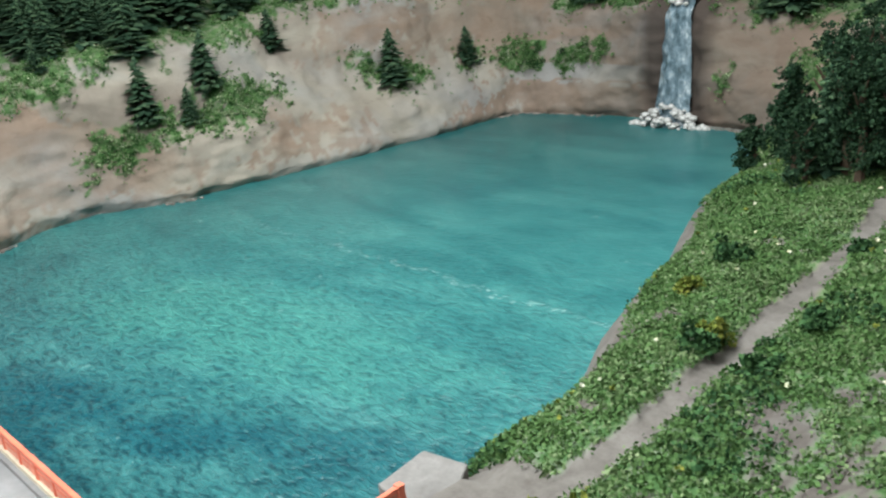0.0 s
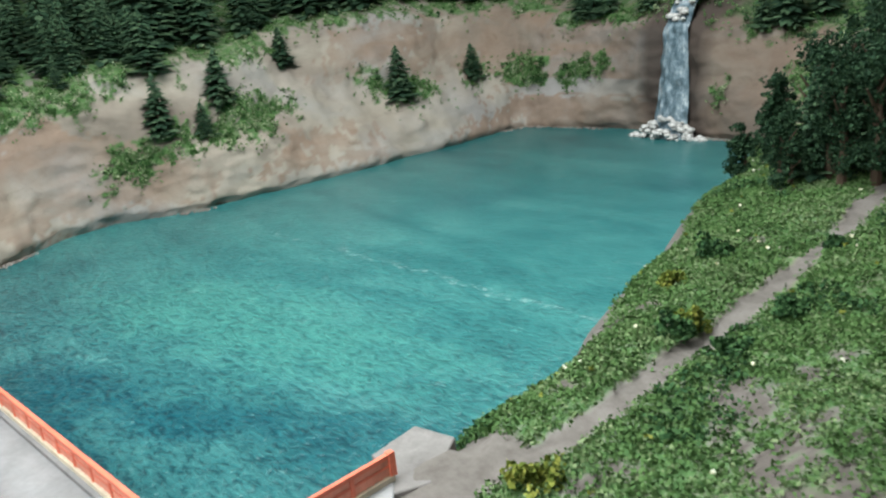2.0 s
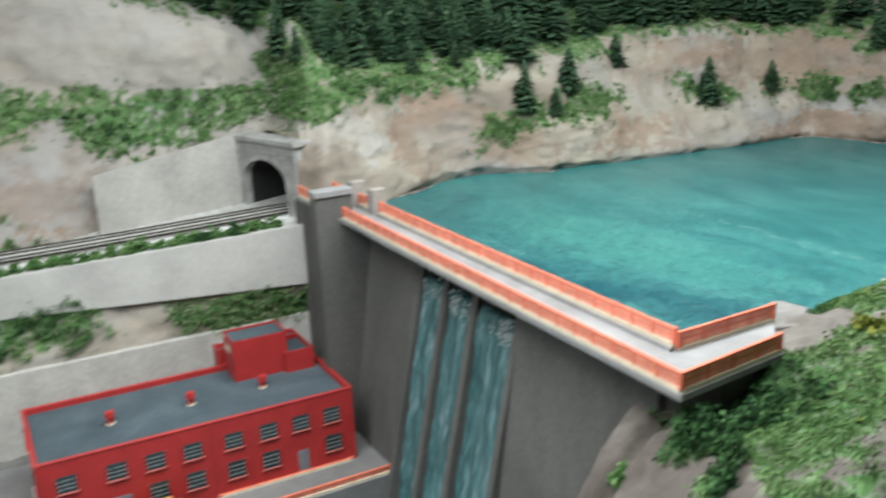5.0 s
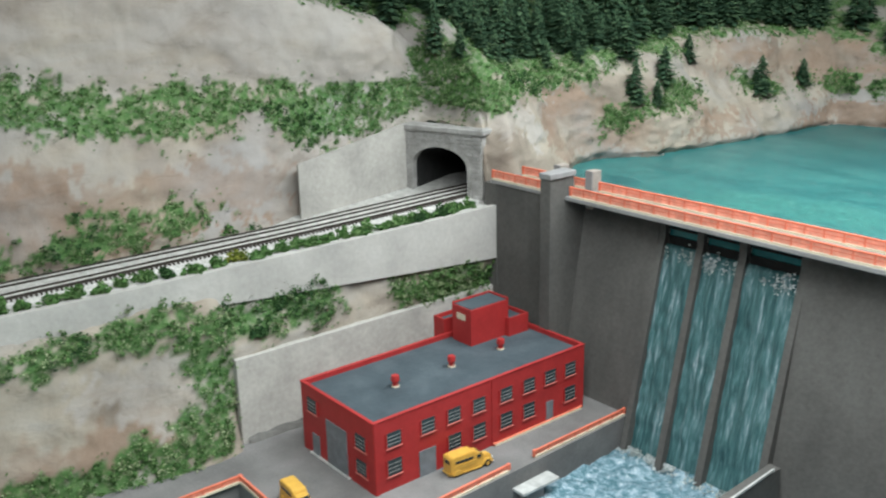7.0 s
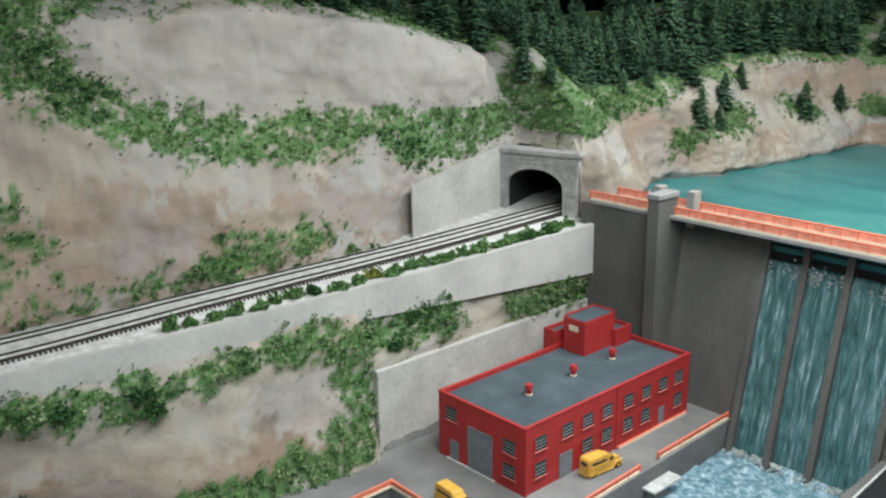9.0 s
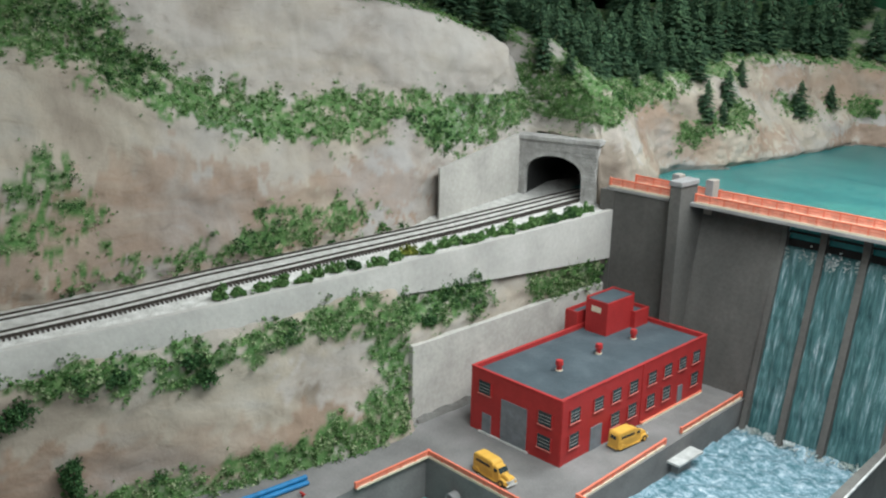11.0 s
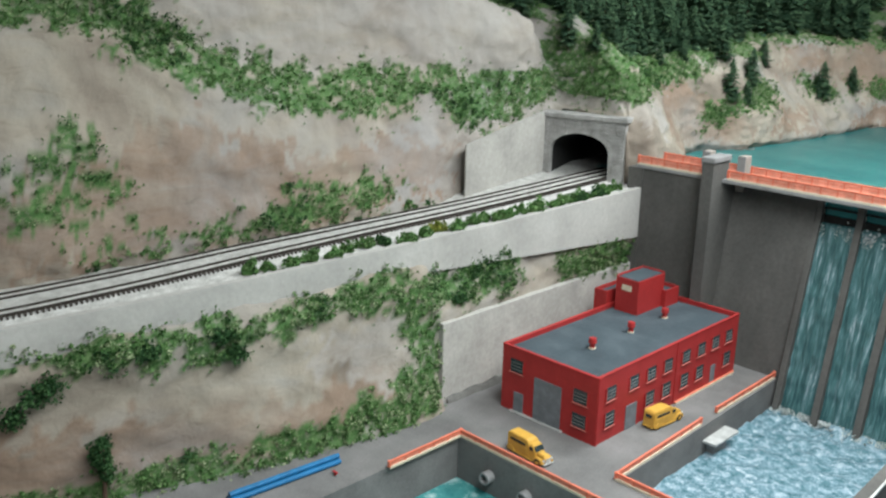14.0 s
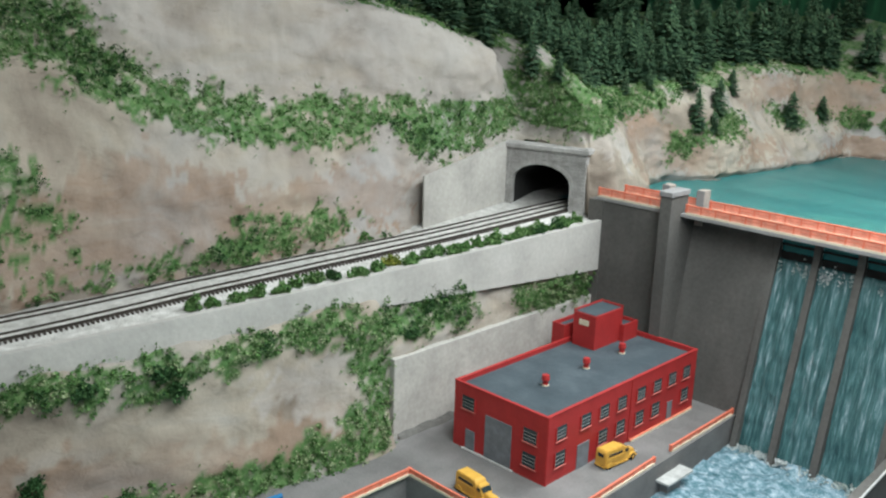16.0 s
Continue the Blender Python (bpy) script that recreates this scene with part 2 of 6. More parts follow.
def table(x, rows):
    """Straight-line look-up in rows of (x, value)."""
    if x <= rows[0][0]:
        return rows[0][1]
    for (xa, va), (xb, vb) in zip(rows, rows[1:]):
        if x <= xb:
            return lerp(va, vb, (x - xa) / (xb - xa))
    return rows[-1][1]


def inside(x, y, poly):
    hit = False
    for (xa, ya), (xb, yb) in zip(poly, poly[1:] + poly[:1]):
        if (ya > y) != (yb > y) and x < xa + (y - ya) / (yb - ya) * (xb - xa):
            hit = not hit
    return hit


def fbm(p, scale, octaves=4):
    return noise.fractal(Vector(p) * scale, 0.9, 2.1, octaves)


def foliage(name, places, material, parent=None, flakes=12, flake=0.004, flat=0.75, seed=1):
    """Clumps of small torn flakes of ground foam. places: (point, radius)."""
    rng = np.random.default_rng(seed)
    pts = np.array([p for p, r in places], float)
    rad = np.array([r for p, r in places], float)
    n = len(pts)
    d = rng.normal(size=(n, flakes, 3))
    d /= np.linalg.norm(d, axis=2, keepdims=True)
    d *= rng.uniform(0.35, 1.0, (n, flakes, 1)) ** 0.5
    d[..., 2] *= flat
    centre = pts[:, None] + d * rad[:, None, None]
    size = flake * rng.uniform(0.55, 1.35, (n, flakes, 1))
    a = rng.normal(size=(n, flakes, 3))
    a /= np.linalg.norm(a, axis=2, keepdims=True)
    b = np.cross(a, rng.normal(size=(n, flakes, 3)))
    b /= np.linalg.norm(b, axis=2, keepdims=True)
    c = np.cross(a, b)
    # a flake is a torn leaf folded along its middle
    corners = np.stack([centre + a * size * 1.1, centre + b * size + c * size * 0.45, centre - a * size, centre - b * size * 0.85 + c * size * 0.35], 2).reshape(-1, 3)
    k = np.arange(n * flakes) * 4
    tris = np.concatenate([np.stack([k, k + 1, k + 2], 1), np.stack([k, k + 2, k + 3], 1)])
    me = bpy.data.meshes.new(name)
    me.vertices.add(len(corners))
    me.vertices.foreach_set("co", corners.astype(np.float32).ravel())
    me.loops.add(tris.size)
    me.loops.foreach_set("vertex_index", tris.astype(np.int32).ravel())
    me.polygons.add(len(tris))
    me.polygons.foreach_set("loop_start", np.arange(0, tris.size, 3, dtype=np.int32))
    me.materials.append(material)
    me.update(calc_edges=True)
    ob = new(name, me)
    if parent:
        ob.parent = parent
    return ob


# ---- plan ----
LAKE, DECKZ, YARDZ, POOL = 1.328, 1.363, 1.0, 0.945


def wall_edge(y):
    """Outer edge of the track shelf: x and top height at y."""
    s = 0.02 - y
    return -0.265 - 0.063 * max(s, 0) - 0.056 * max(s, 0) ** 2, 1.315 - 0.037 * max(s, 0)


def shelf_point(y, off, dz=0.0):
    """A point off metres behind the shelf's edge."""
    x, z = wall_edge(y)
    return Vector((x - off, y, z + dz))


# ---- room that closes the place ----
def room():
    for name, lo, hi in (("wall_west", (-1.5, -3.6, 0), (-1.4, 2.7, 2.75)), ("wall_east", (3.2, -3.6, 0), (3.3, 2.7, 2.75)), ("wall_south", (-1.4, -3.6, 0), (3.2, -3.5, 2.75)), ("wall_north", (-1.4, 2.6, 0), (3.2, 2.7, 2.75))):
        tagged(part(name, box(lo, hi), ROOM_PAINT), "plain off-white painted room wall", "wall", kind="structure")
    tagged(part("floor", box((-1.5, -3.6, -0.1), (3.3, 2.7, 0)), ROOM_FLOOR), "plain brown vinyl room floor", "floor", kind="structure")
    tagged(part("ceiling", box((-1.5, -3.6, 2.75), (3.3, 2.7, 2.85)), ROOM_PAINT), "plain off-white room ceiling", "ceiling", kind="structure")


room()


# ---- terrain ----
def cleft_stain(p):
    """Dark wet paint on the rock that flanks the head waterfall."""
    if p.y < 1.15 or p.x < -0.15 or p.x > 0.42:
        return 0.0
    c = 0.082 + 0.02 * noise.noise(Vector((1.3, 0.4, p.z * 12)))
    d = abs(p.x - c)
    reach = 0.3 if p.x > c else 0.19
    return 0.5 * max(0.0, min(1.0, (0.078 - d) / 0.025)) + 0.45 * max(0.0, min(1.0, (reach - d) / 0.12))


# brushed washes on the west hill, as outlines in (y, z)
BROWN_WEST = [
    [(-2.4, 1.28), (-0.62, 1.29), (-0.3, 1.34), (-0.28, 1.42), (-0.45, 1.43), (-0.6, 1.41), (-0.75, 1.46), (-0.85, 1.5), (-0.98, 1.45), (-1.15, 1.4), (-2.4, 1.42)],
    [(0.25, 1.36), (0.45, 1.34), (0.58, 1.35), (0.6, 1.4), (0.5, 1.44), (0.4, 1.5), (0.28, 1.5)],
    [(0.86, 1.47), (1.0, 1.5), (1.3, 1.42), (1.4, 1.42), (1.4, 1.56), (0.95, 1.55)],
    [(1.05, 1.33), (1.5, 1.32), (1.5, 1.4), (1.2, 1.375)],
    [(0.7, 1.35), (0.95, 1.34), (0.9, 1.4), (0.75, 1.41)],
    [(-2.4, 0.99), (-1.15, 0.98), (-0.75, 1.03), (-0.6, 1.06), (-0.62, 1.1), (-0.8, 1.08), (-1.0, 1.1), (-1.3, 1.12), (-2.4, 1.12)],
]
PALE_WEST = [
    [(-0.86, 1.63), (-0.66, 1.57), (-0.36, 1.545), (0.05, 1.535), (0.2, 1.64), (-0.1, 1.72), (-0.5, 1.79), (-0.84, 1.78)],
    [(-0.32, 1.4), (-0.05, 1.42), (0.1, 1.45), (0.22, 1.4), (0.25, 1.46), (0.1, 1.49), (-0.3, 1.47)],
    [(-0.7, 1.09), (-0.5, 1.04), (-0.5, 1.17), (-0.65, 1.19), (-0.8, 1.15)],
]


def loft(name, stations, nu, nv, amp, material, masks, seed=0.0):
    """A sheet through profiles of equal length, roughened like carved plaster. masks(point) gives turf and path cover."""
    m = len(stations[0])
    length = [0.0]
    for a, b in zip(stations, stations[1:]):
        length.append(length[-1] + max(1e-4, (Vector(a[m // 2]) - Vector(b[m // 2])).length))
    turf, path, dark_brown, brown, pale = [], [], [], [], []
    grid = []
    for i in range(nu + 1):
        u = length[-1] * i / nu
        k = 0
        while k < len(length) - 2 and u > length[k + 1]:
            k += 1
        f = (u - length[k]) / (length[k + 1] - length[k])
        row = []
        for j in range(nv + 1):
            v = (m - 1) * j / nv
            q = min(int(v), m - 2)
            g = v - q
            a = Vector(stations[k][q]).lerp(Vector(stations[k][q + 1]), g)
            b = Vector(stations[k + 1][q]).lerp(Vector(stations[k + 1][q + 1]), g)
            row.append(a.lerp(b, f))
        grid.append(row)
    # soften the corners between profile points
    for _ in range(2):
        soft = [[p.copy() for p in row] for row in grid]
        for i in range(1, nu):
            for j in range(1, nv):
                soft[i][j] = grid[i][j] * 0.5 + (grid[i - 1][j] + grid[i + 1][j] + grid[i][j - 1] + grid[i][j + 1]) * 0.125
        grid = soft
    out = []
    for i in range(nu + 1):
        for j in range(nv + 1):
            p = grid[i][j]
            du = grid[min(i + 1, nu)][j] - grid[max(i - 1, 0)][j]
            dv = grid[i][min(j + 1, nv)] - grid[i][max(j - 1, 0)]
            n = du.cross(dv)
            n = n.normalized() if n.length > 1e-9 else Vector((0, 0, 1))
            edge = min(1.0, j / 3.0)
            crag = 0.35 - abs(noise.noise(Vector((p.x * 13, p.y * 13 + seed, p.z * 20)))) - 0.5 * abs(noise.noise(Vector((p.x * 31, p.y * 31, p.z * 44 + seed))))
            d = amp * (fbm(p + Vector((seed, 0, 0)), 7.0, 5) + 0.35 * fbm(p + Vector((0, seed, 3)), 26.0, 4) + 0.75 * crag) * edge
            w = p + n * d
            out.append(w)
            t, c = masks(w)
            turf.append(t)
            path.append(c)
            dark_brown.append(cleft_stain(w))
            brown.append(1.0 if soft_in(w.y, w.z, BROWN_WEST, 0.05) or w.y > 1.2 and w.x > 0.13 and w.z < 1.47 else 0.0)
            pale.append(1.0 if soft_in(w.y, w.z, PALE_WEST, 0.04) else 0.0)
    faces = []
    for i in range(nu):
        for j in range(nv):
            a = i * (nv + 1) + j
            faces.append((a, a + nv + 1, a + nv + 2, a + 1))
    ob = raw(name, out, faces, material, smooth=True)
    for key, vals in (("turf", turf), ("path", path), ("dark_brown", dark_brown), ("brown", brown), ("pale", pale)):
        at = ob.data.attributes.new(key, "FLOAT", "POINT")
        at.data.foreach_set("value", np.array(vals, np.float32))
    return ob, out


# green bands of the west hill, as outlines in (y, z)
BANDS_WEST = [
    [(-2.262, 1.678), (-1.077, 1.663), (-0.944, 1.625), (-0.853, 1.571), (-0.741, 1.520), (-0.566, 1.484), (-0.371, 1.474), (-0.319, 1.502), (-0.248, 1.444), (-0.207, 1.433), (-0.000, 1.461), (0.104, 1.491), (0.210, 1.626), (0.128, 1.637), (0.053, 1.534), (-0.369, 1.552), (-0.657, 1.574), (-0.800, 1.623), (-0.850, 1.681), (-0.813, 1.952), (-2.256, 1.971)],
    [(-1.086, 1.298), (-0.642, 1.308), (-0.395, 1.331), (-0.466, 1.368), (-0.641, 1.370), (-0.776, 1.325), (-1.086, 1.298)],
    [(-1.115, 1.361), (-0.961, 1.359), (-0.948, 1.453), (-1.029, 1.506), (-1.113, 1.455)],
    [(-0.818, 1.759), (-0.508, 1.776), (-0.282, 1.747), (-0.098, 1.698), (0.128, 1.642), (0.137, 2.044), (-0.811, 2.057)],
]
# patches on the cliff beside the lake, in (y, z)
BANDS_LAKE = [
    [(0.060, 1.480), (0.102, 1.464), (0.178, 1.514), (0.287, 1.501), (0.367, 1.505), (0.429, 1.503), (0.491, 1.525), (0.530, 1.544), (0.589, 1.556), (0.621, 1.525), (0.638, 1.566), (0.723, 1.541), (0.821, 1.541), (0.839, 1.577), (0.955, 1.570), (1.100, 1.580), (1.320, 1.557), (1.417, 1.547), (1.520, 1.522), (1.520, 2.115), (0.060, 2.100)],
    [(0.451, 1.390), (0.513, 1.393), (0.574, 1.423), (0.671, 1.422), (0.757, 1.433), (0.817, 1.459), (0.756, 1.481), (0.684, 1.490), (0.637, 1.454), (0.542, 1.451), (0.488, 1.441)],
    [(0.954, 1.495), (0.980, 1.443), (1.020, 1.414), (1.117, 1.419), (1.106, 1.448), (1.051, 1.470), (1.015, 1.476)],
    [(1.186, 1.430), (1.256, 1.440), (1.325, 1.389), (1.359, 1.422), (1.325, 1.458), (1.250, 1.454), (1.194, 1.443)],
]
# patch and crest on the rock at the head of the lake, in (x, z)
BANDS_HEAD = [
    [(-0.210, 1.423), (-0.126, 1.415), (-0.060, 1.453), (-0.127, 1.464)],
    [(-0.464, 1.519), (-0.029, 1.517), (0.056, 1.540), (0.142, 1.540), (0.174, 1.491), (0.400, 1.479), (1.584, 1.465), (1.584, 2.227), (-0.464, 2.260)],
    [(0.159, 1.382), (0.180, 1.382), (0.185, 1.426), (0.170, 1.436)],
    [(0.282, 1.404), (0.400, 1.382), (1.584, 1.381), (1.584, 1.444), (0.400, 1.436), (0.292, 1.447)],
]


def soft_in(a, b, polys, jitter):
    n1 = noise.noise(Vector((a * 28, b * 28, 1.7))) * jitter + noise.noise(Vector((a * 95, b * 95, 5.7))) * jitter * 0.7
    n2 = noise.noise(Vector((a * 28, b * 28, 9.1))) * jitter + noise.noise(Vector((a * 95, b * 95, 2.1))) * jitter * 0.7
    return any(inside(a + n1, b + n2, p) for p in polys)


def patchy(p, level):
    """Gaps through which the rock shows between the tufts."""
    return noise.noise(p * 42) + 0.6 * noise.noise(p * 95) > level


def west_mask(p):
    if not patchy(p, -0.46):
        return 0.0, 0.0
    if p.y > 0.2 and p.z > 1.62:
        return 1.0, 0.0
    if p.y > 1.23 and p.x > -0.22:
        return (1.0 if soft_in(p.x, p.z, BANDS_HEAD, 0.025) else 0.0), 0.0
    if p.y > 0.06 and p.x > -0.5 or p.y > 0.14:
        return (1.0 if soft_in(p.y, p.z, BANDS_LAKE, 0.03) else 0.0), 0.0
    if p.y < -0.9 and 1.36 < p.z < 1.53 and not patchy(p, -0.02):
        return 0.0, 0.0
    return (1.0 if soft_in(p.y, p.z, BANDS_WEST, 0.04) else 0.0), 0.0


def west_station(y, foot, rock, band, top, back=1.78):
    """Profile of the west hill at y: lower rock, green band, upper rock, crest. Each (x, z)."""
    e = shelf_point(y, 0.178 if y < -0.31 else 0.222)
    return [(e.x, y, e.z - 0.012), (foot[0], y, foot[1]), (lerp(foot[0], rock[0], 0.5) + 0.012, y, lerp(foot[1], rock[1], 0.5)), (rock[0], y, rock[1]), (band[0], y, band[1]), (lerp(band[0], top[0], 0.5) + 0.01, y, lerp(band[1], top[1], 0.5)), (top[0], y, top[1]), (top[0] - 0.15, y, top[1] + 0.035), (-1.05, y, back)]


west = [
    west_station(-2.369, (-0.939, 1.300), (-0.990, 1.666), (-1.041, 1.729), (-1.062, 1.897), 1.9),
    west_station(-1.545, (-0.720, 1.285), (-0.791, 1.652), (-0.862, 1.716), (-0.933, 1.884), 1.9),
    west_station(-1.112, (-0.579, 1.293), (-0.655, 1.644), (-0.727, 1.708), (-0.808, 1.856), 1.87),
    west_station(-0.927, (-0.547, 1.300), (-0.608, 1.610), (-0.659, 1.652), (-0.705, 1.820), 1.86),
    west_station(-0.803, (-0.526, 1.309), (-0.567, 1.547), (-0.618, 1.627), (-0.643, 1.744), 1.82),
    west_station(-0.659, (-0.508, 1.317), (-0.550, 1.499), (-0.606, 1.572), (-0.632, 1.748), 1.81),
    west_station(-0.515, (-0.496, 1.320), (-0.544, 1.480), (-0.595, 1.562), (-0.621, 1.753), 1.81),
    west_station(-0.371, (-0.489, 1.324), (-0.538, 1.473), (-0.584, 1.552), (-0.609, 1.733), 1.80),
    west_station(-0.247, (-0.507, 1.322), (-0.531, 1.464), (-0.573, 1.546), (-0.598, 1.716), 1.79),
    west_station(-0.103, (-0.524, 1.326), (-0.528, 1.452), (-0.562, 1.536), (-0.582, 1.680), 1.78),
    west_station(0.000, (-0.533, 1.325), (-0.535, 1.450), (-0.546, 1.529), (-0.561, 1.649), 1.77),
]
# past the tunnel mouth the cliff steps forward to the lake


def lake_station(x, y, nx, ny, z0, rows):
    """rows: (set-back, z) from the shore point along the outward way (-nx, -ny)."""
    pts = [(x - nx * 0.02, y - ny * 0.02, z0)]
    for d, z in rows:
        n, far = min(d, 0.12), max(d - 0.12, 0.0) if y < 0.25 else 0.0
        if y >= 0.25:
            n = d
        pts.append((x - nx * n - far, y - ny * n, z))
    return pts


west += [
    lake_station(-0.5, 0.055, 0.92, -0.4, 1.45, [(0, 1.452), (0.01, 1.456), (0.02, 1.46), (0.045, 1.49), (0.07, 1.53), (0.11, 1.59), (0.25, 1.67), (0.6, 1.77)]),
    lake_station(-0.39, 0.06, 0.87, -0.5, 1.448, [(0, 1.45), (0.008, 1.454), (0.015, 1.458), (0.045, 1.485), (0.08, 1.53), (0.13, 1.585), (0.3, 1.67), (0.75, 1.77)]),
    lake_station(-0.327, 0.056, 0.8, -0.6, 1.43, [(0, 1.433), (0.004, 1.437), (0.01, 1.442), (0.03, 1.47), (0.07, 1.51), (0.13, 1.56), (0.3, 1.65), (0.8, 1.76)]),
    lake_station(-0.318, 0.06, 0.8, -0.6, 1.3, [(0, 1.335), (0.002, 1.365), (0.005, 1.4), (0.012, 1.435), (0.03, 1.475), (0.08, 1.53), (0.3, 1.65), (0.8, 1.76)]),
    lake_station(-0.268, 0.085, 0.85, -0.5, 1.28, [(0.005, 1.34), (0.01, 1.38), (0.02, 1.42), (0.04, 1.455), (0.07, 1.495), (0.12, 1.55), (0.3, 1.65), (0.8, 1.76)]),
    lake_station(-0.285, 0.200, 0.95, -0.2, 1.306, [(0.011, 1.339), (0.027, 1.382), (0.049, 1.415), (0.071, 1.459), (0.093, 1.491), (0.125, 1.529), (0.327, 1.600), (0.871, 1.709)]),
    lake_station(-0.323, 0.299, 1, 0, 1.306, [(0.007, 1.344), (0.022, 1.382), (0.041, 1.415), (0.071, 1.464), (0.096, 1.508), (0.125, 1.546), (0.327, 1.611), (0.925, 1.709)]),
    lake_station(-0.366, 0.380, 1, 0, 1.306, [(0.004, 1.344), (0.012, 1.382), (0.020, 1.415), (0.030, 1.464), (0.054, 1.513), (0.087, 1.551), (0.305, 1.611), (0.926, 1.709)]),
    lake_station(-0.368, 0.465, 1, 0, 1.306, [(0.004, 1.344), (0.012, 1.382), (0.020, 1.415), (0.030, 1.459), (0.030, 1.502), (0.065, 1.549), (0.305, 1.611), (0.926, 1.709)]),
    lake_station(-0.334, 0.533, 1, 0, 1.306, [(0.004, 1.339), (0.012, 1.372), (0.020, 1.404), (0.030, 1.432), (0.054, 1.491), (0.087, 1.551), (0.305, 1.611), (0.926, 1.709)]),
    lake_station(-0.308, 0.593, 1, 0, 1.306, [(0.004, 1.339), (0.012, 1.377), (0.020, 1.410), (0.046, 1.432), (0.071, 1.491), (0.098, 1.544), (0.305, 1.611), (0.926, 1.709)]),
    lake_station(-0.306, 0.669, 1, 0, 1.306, [(0.000, 1.339), (0.009, 1.377), (0.024, 1.410), (0.054, 1.445), (0.076, 1.491), (0.104, 1.541), (0.305, 1.611), (0.926, 1.709)]),
    lake_station(-0.296, 0.745, 1, 0, 1.306, [(0.000, 1.339), (0.007, 1.377), (0.022, 1.415), (0.068, 1.448), (0.095, 1.497), (0.122, 1.541), (0.327, 1.617), (0.926, 1.709)]),
    lake_station(-0.284, 0.832, 1, 0, 1.306, [(0.005, 1.339), (0.027, 1.372), (0.054, 1.415), (0.098, 1.475), (0.147, 1.508), (0.174, 1.565), (0.327, 1.622), (0.926, 1.709)]),
    lake_station(-0.277, 0.952, 1, 0, 1.306, [(0.005, 1.339), (0.027, 1.383), (0.065, 1.415), (0.109, 1.459), (0.131, 1.524), (0.164, 1.577), (0.327, 1.628), (0.927, 1.721)]),
    lake_station(-0.265, 1.100, 1, 0, 1.306, [(0.005, 1.339), (0.022, 1.383), (0.055, 1.415), (0.087, 1.454), (0.109, 1.524), (0.142, 1.577), (0.327, 1.628), (0.928, 1.721)]),
    lake_station(-0.27, 1.2, 1, 0, 1.306, [(0.005, 1.339), (0.022, 1.383), (0.055, 1.421), (0.087, 1.465), (0.109, 1.503), (0.131, 1.557), (0.328, 1.623), (0.928, 1.721)]),
    lake_station(-0.252, 1.268, 0.75, -0.66, 1.306, [(0.005, 1.339), (0.022, 1.383), (0.044, 1.426), (0.066, 1.475), (0.087, 1.525), (0.109, 1.557), (0.328, 1.623), (0.764, 1.732)]),
    lake_station(-0.165, 1.288, 0.1, -0.99, 1.306, [(0.005, 1.339), (0.013, 1.383), (0.027, 1.426), (0.038, 1.470), (0.055, 1.502), (0.076, 1.524), (0.327, 1.601), (0.763, 1.731)]),
    lake_station(-0.03, 1.298, 0, -1, 1.306, [(0.002, 1.339), (0.004, 1.382), (0.009, 1.426), (0.014, 1.469), (0.022, 1.513), (0.054, 1.540), (0.326, 1.600), (0.762, 1.731)]),
    lake_station(0.03, 1.292, 0, -1, 1.306, [(0.002, 1.339), (0.004, 1.382), (0.009, 1.426), (0.014, 1.469), (0.022, 1.513), (0.054, 1.540), (0.326, 1.600), (0.761, 1.730)]),
    lake_station(0.085, 1.288, 0, -1, 1.306, [(0.011, 1.339), (0.022, 1.382), (0.029, 1.426), (0.036, 1.469), (0.043, 1.513), (0.081, 1.545), (0.326, 1.599), (0.760, 1.730)]),
    lake_station(0.13, 1.28, 0, -1, 1.306, [(0.002, 1.339), (0.005, 1.382), (0.011, 1.426), (0.017, 1.464), (0.026, 1.496), (0.060, 1.523), (0.325, 1.599), (0.759, 1.729)]),
    lake_station(0.178, 1.27, -0.1, -1, 1.306, [(0.005, 1.339), (0.016, 1.382), (0.033, 1.415), (0.054, 1.447), (0.076, 1.474), (0.108, 1.496), (0.325, 1.577), (0.759, 1.729)]),
    lake_station(0.262, 1.252, -0.2, -1, 1.306, [(0.011, 1.339), (0.022, 1.371), (0.043, 1.404), (0.076, 1.436), (0.108, 1.463), (0.152, 1.490), (0.379, 1.577), (0.812, 1.729)]),
    lake_station(0.448, 1.205, -0.2, -1, 1.350, [(0.022, 1.360), (0.043, 1.382), (0.065, 1.409), (0.097, 1.436), (0.129, 1.463), (0.173, 1.490), (0.378, 1.576), (0.809, 1.727)]),
    lake_station(1.500, 1.360, -0.2, -1, 1.390, [(0.020, 1.388), (0.040, 1.408), (0.060, 1.428), (0.090, 1.448), (0.120, 1.468), (0.160, 1.488), (0.350, 1.558), (0.750, 1.698)]),
]
hill, hill_points = loft("hillside", west, 900, 90, 0.0095, ROCK, west_mask)
tagged(hill, "carved plaster rock hillside with tan and grey washes", "hillside", kind="structure")

# hillside under the track, from the yard up to the retaining wall


def low_station(y, rows):
    return [(x, y, z) for x, z in rows]


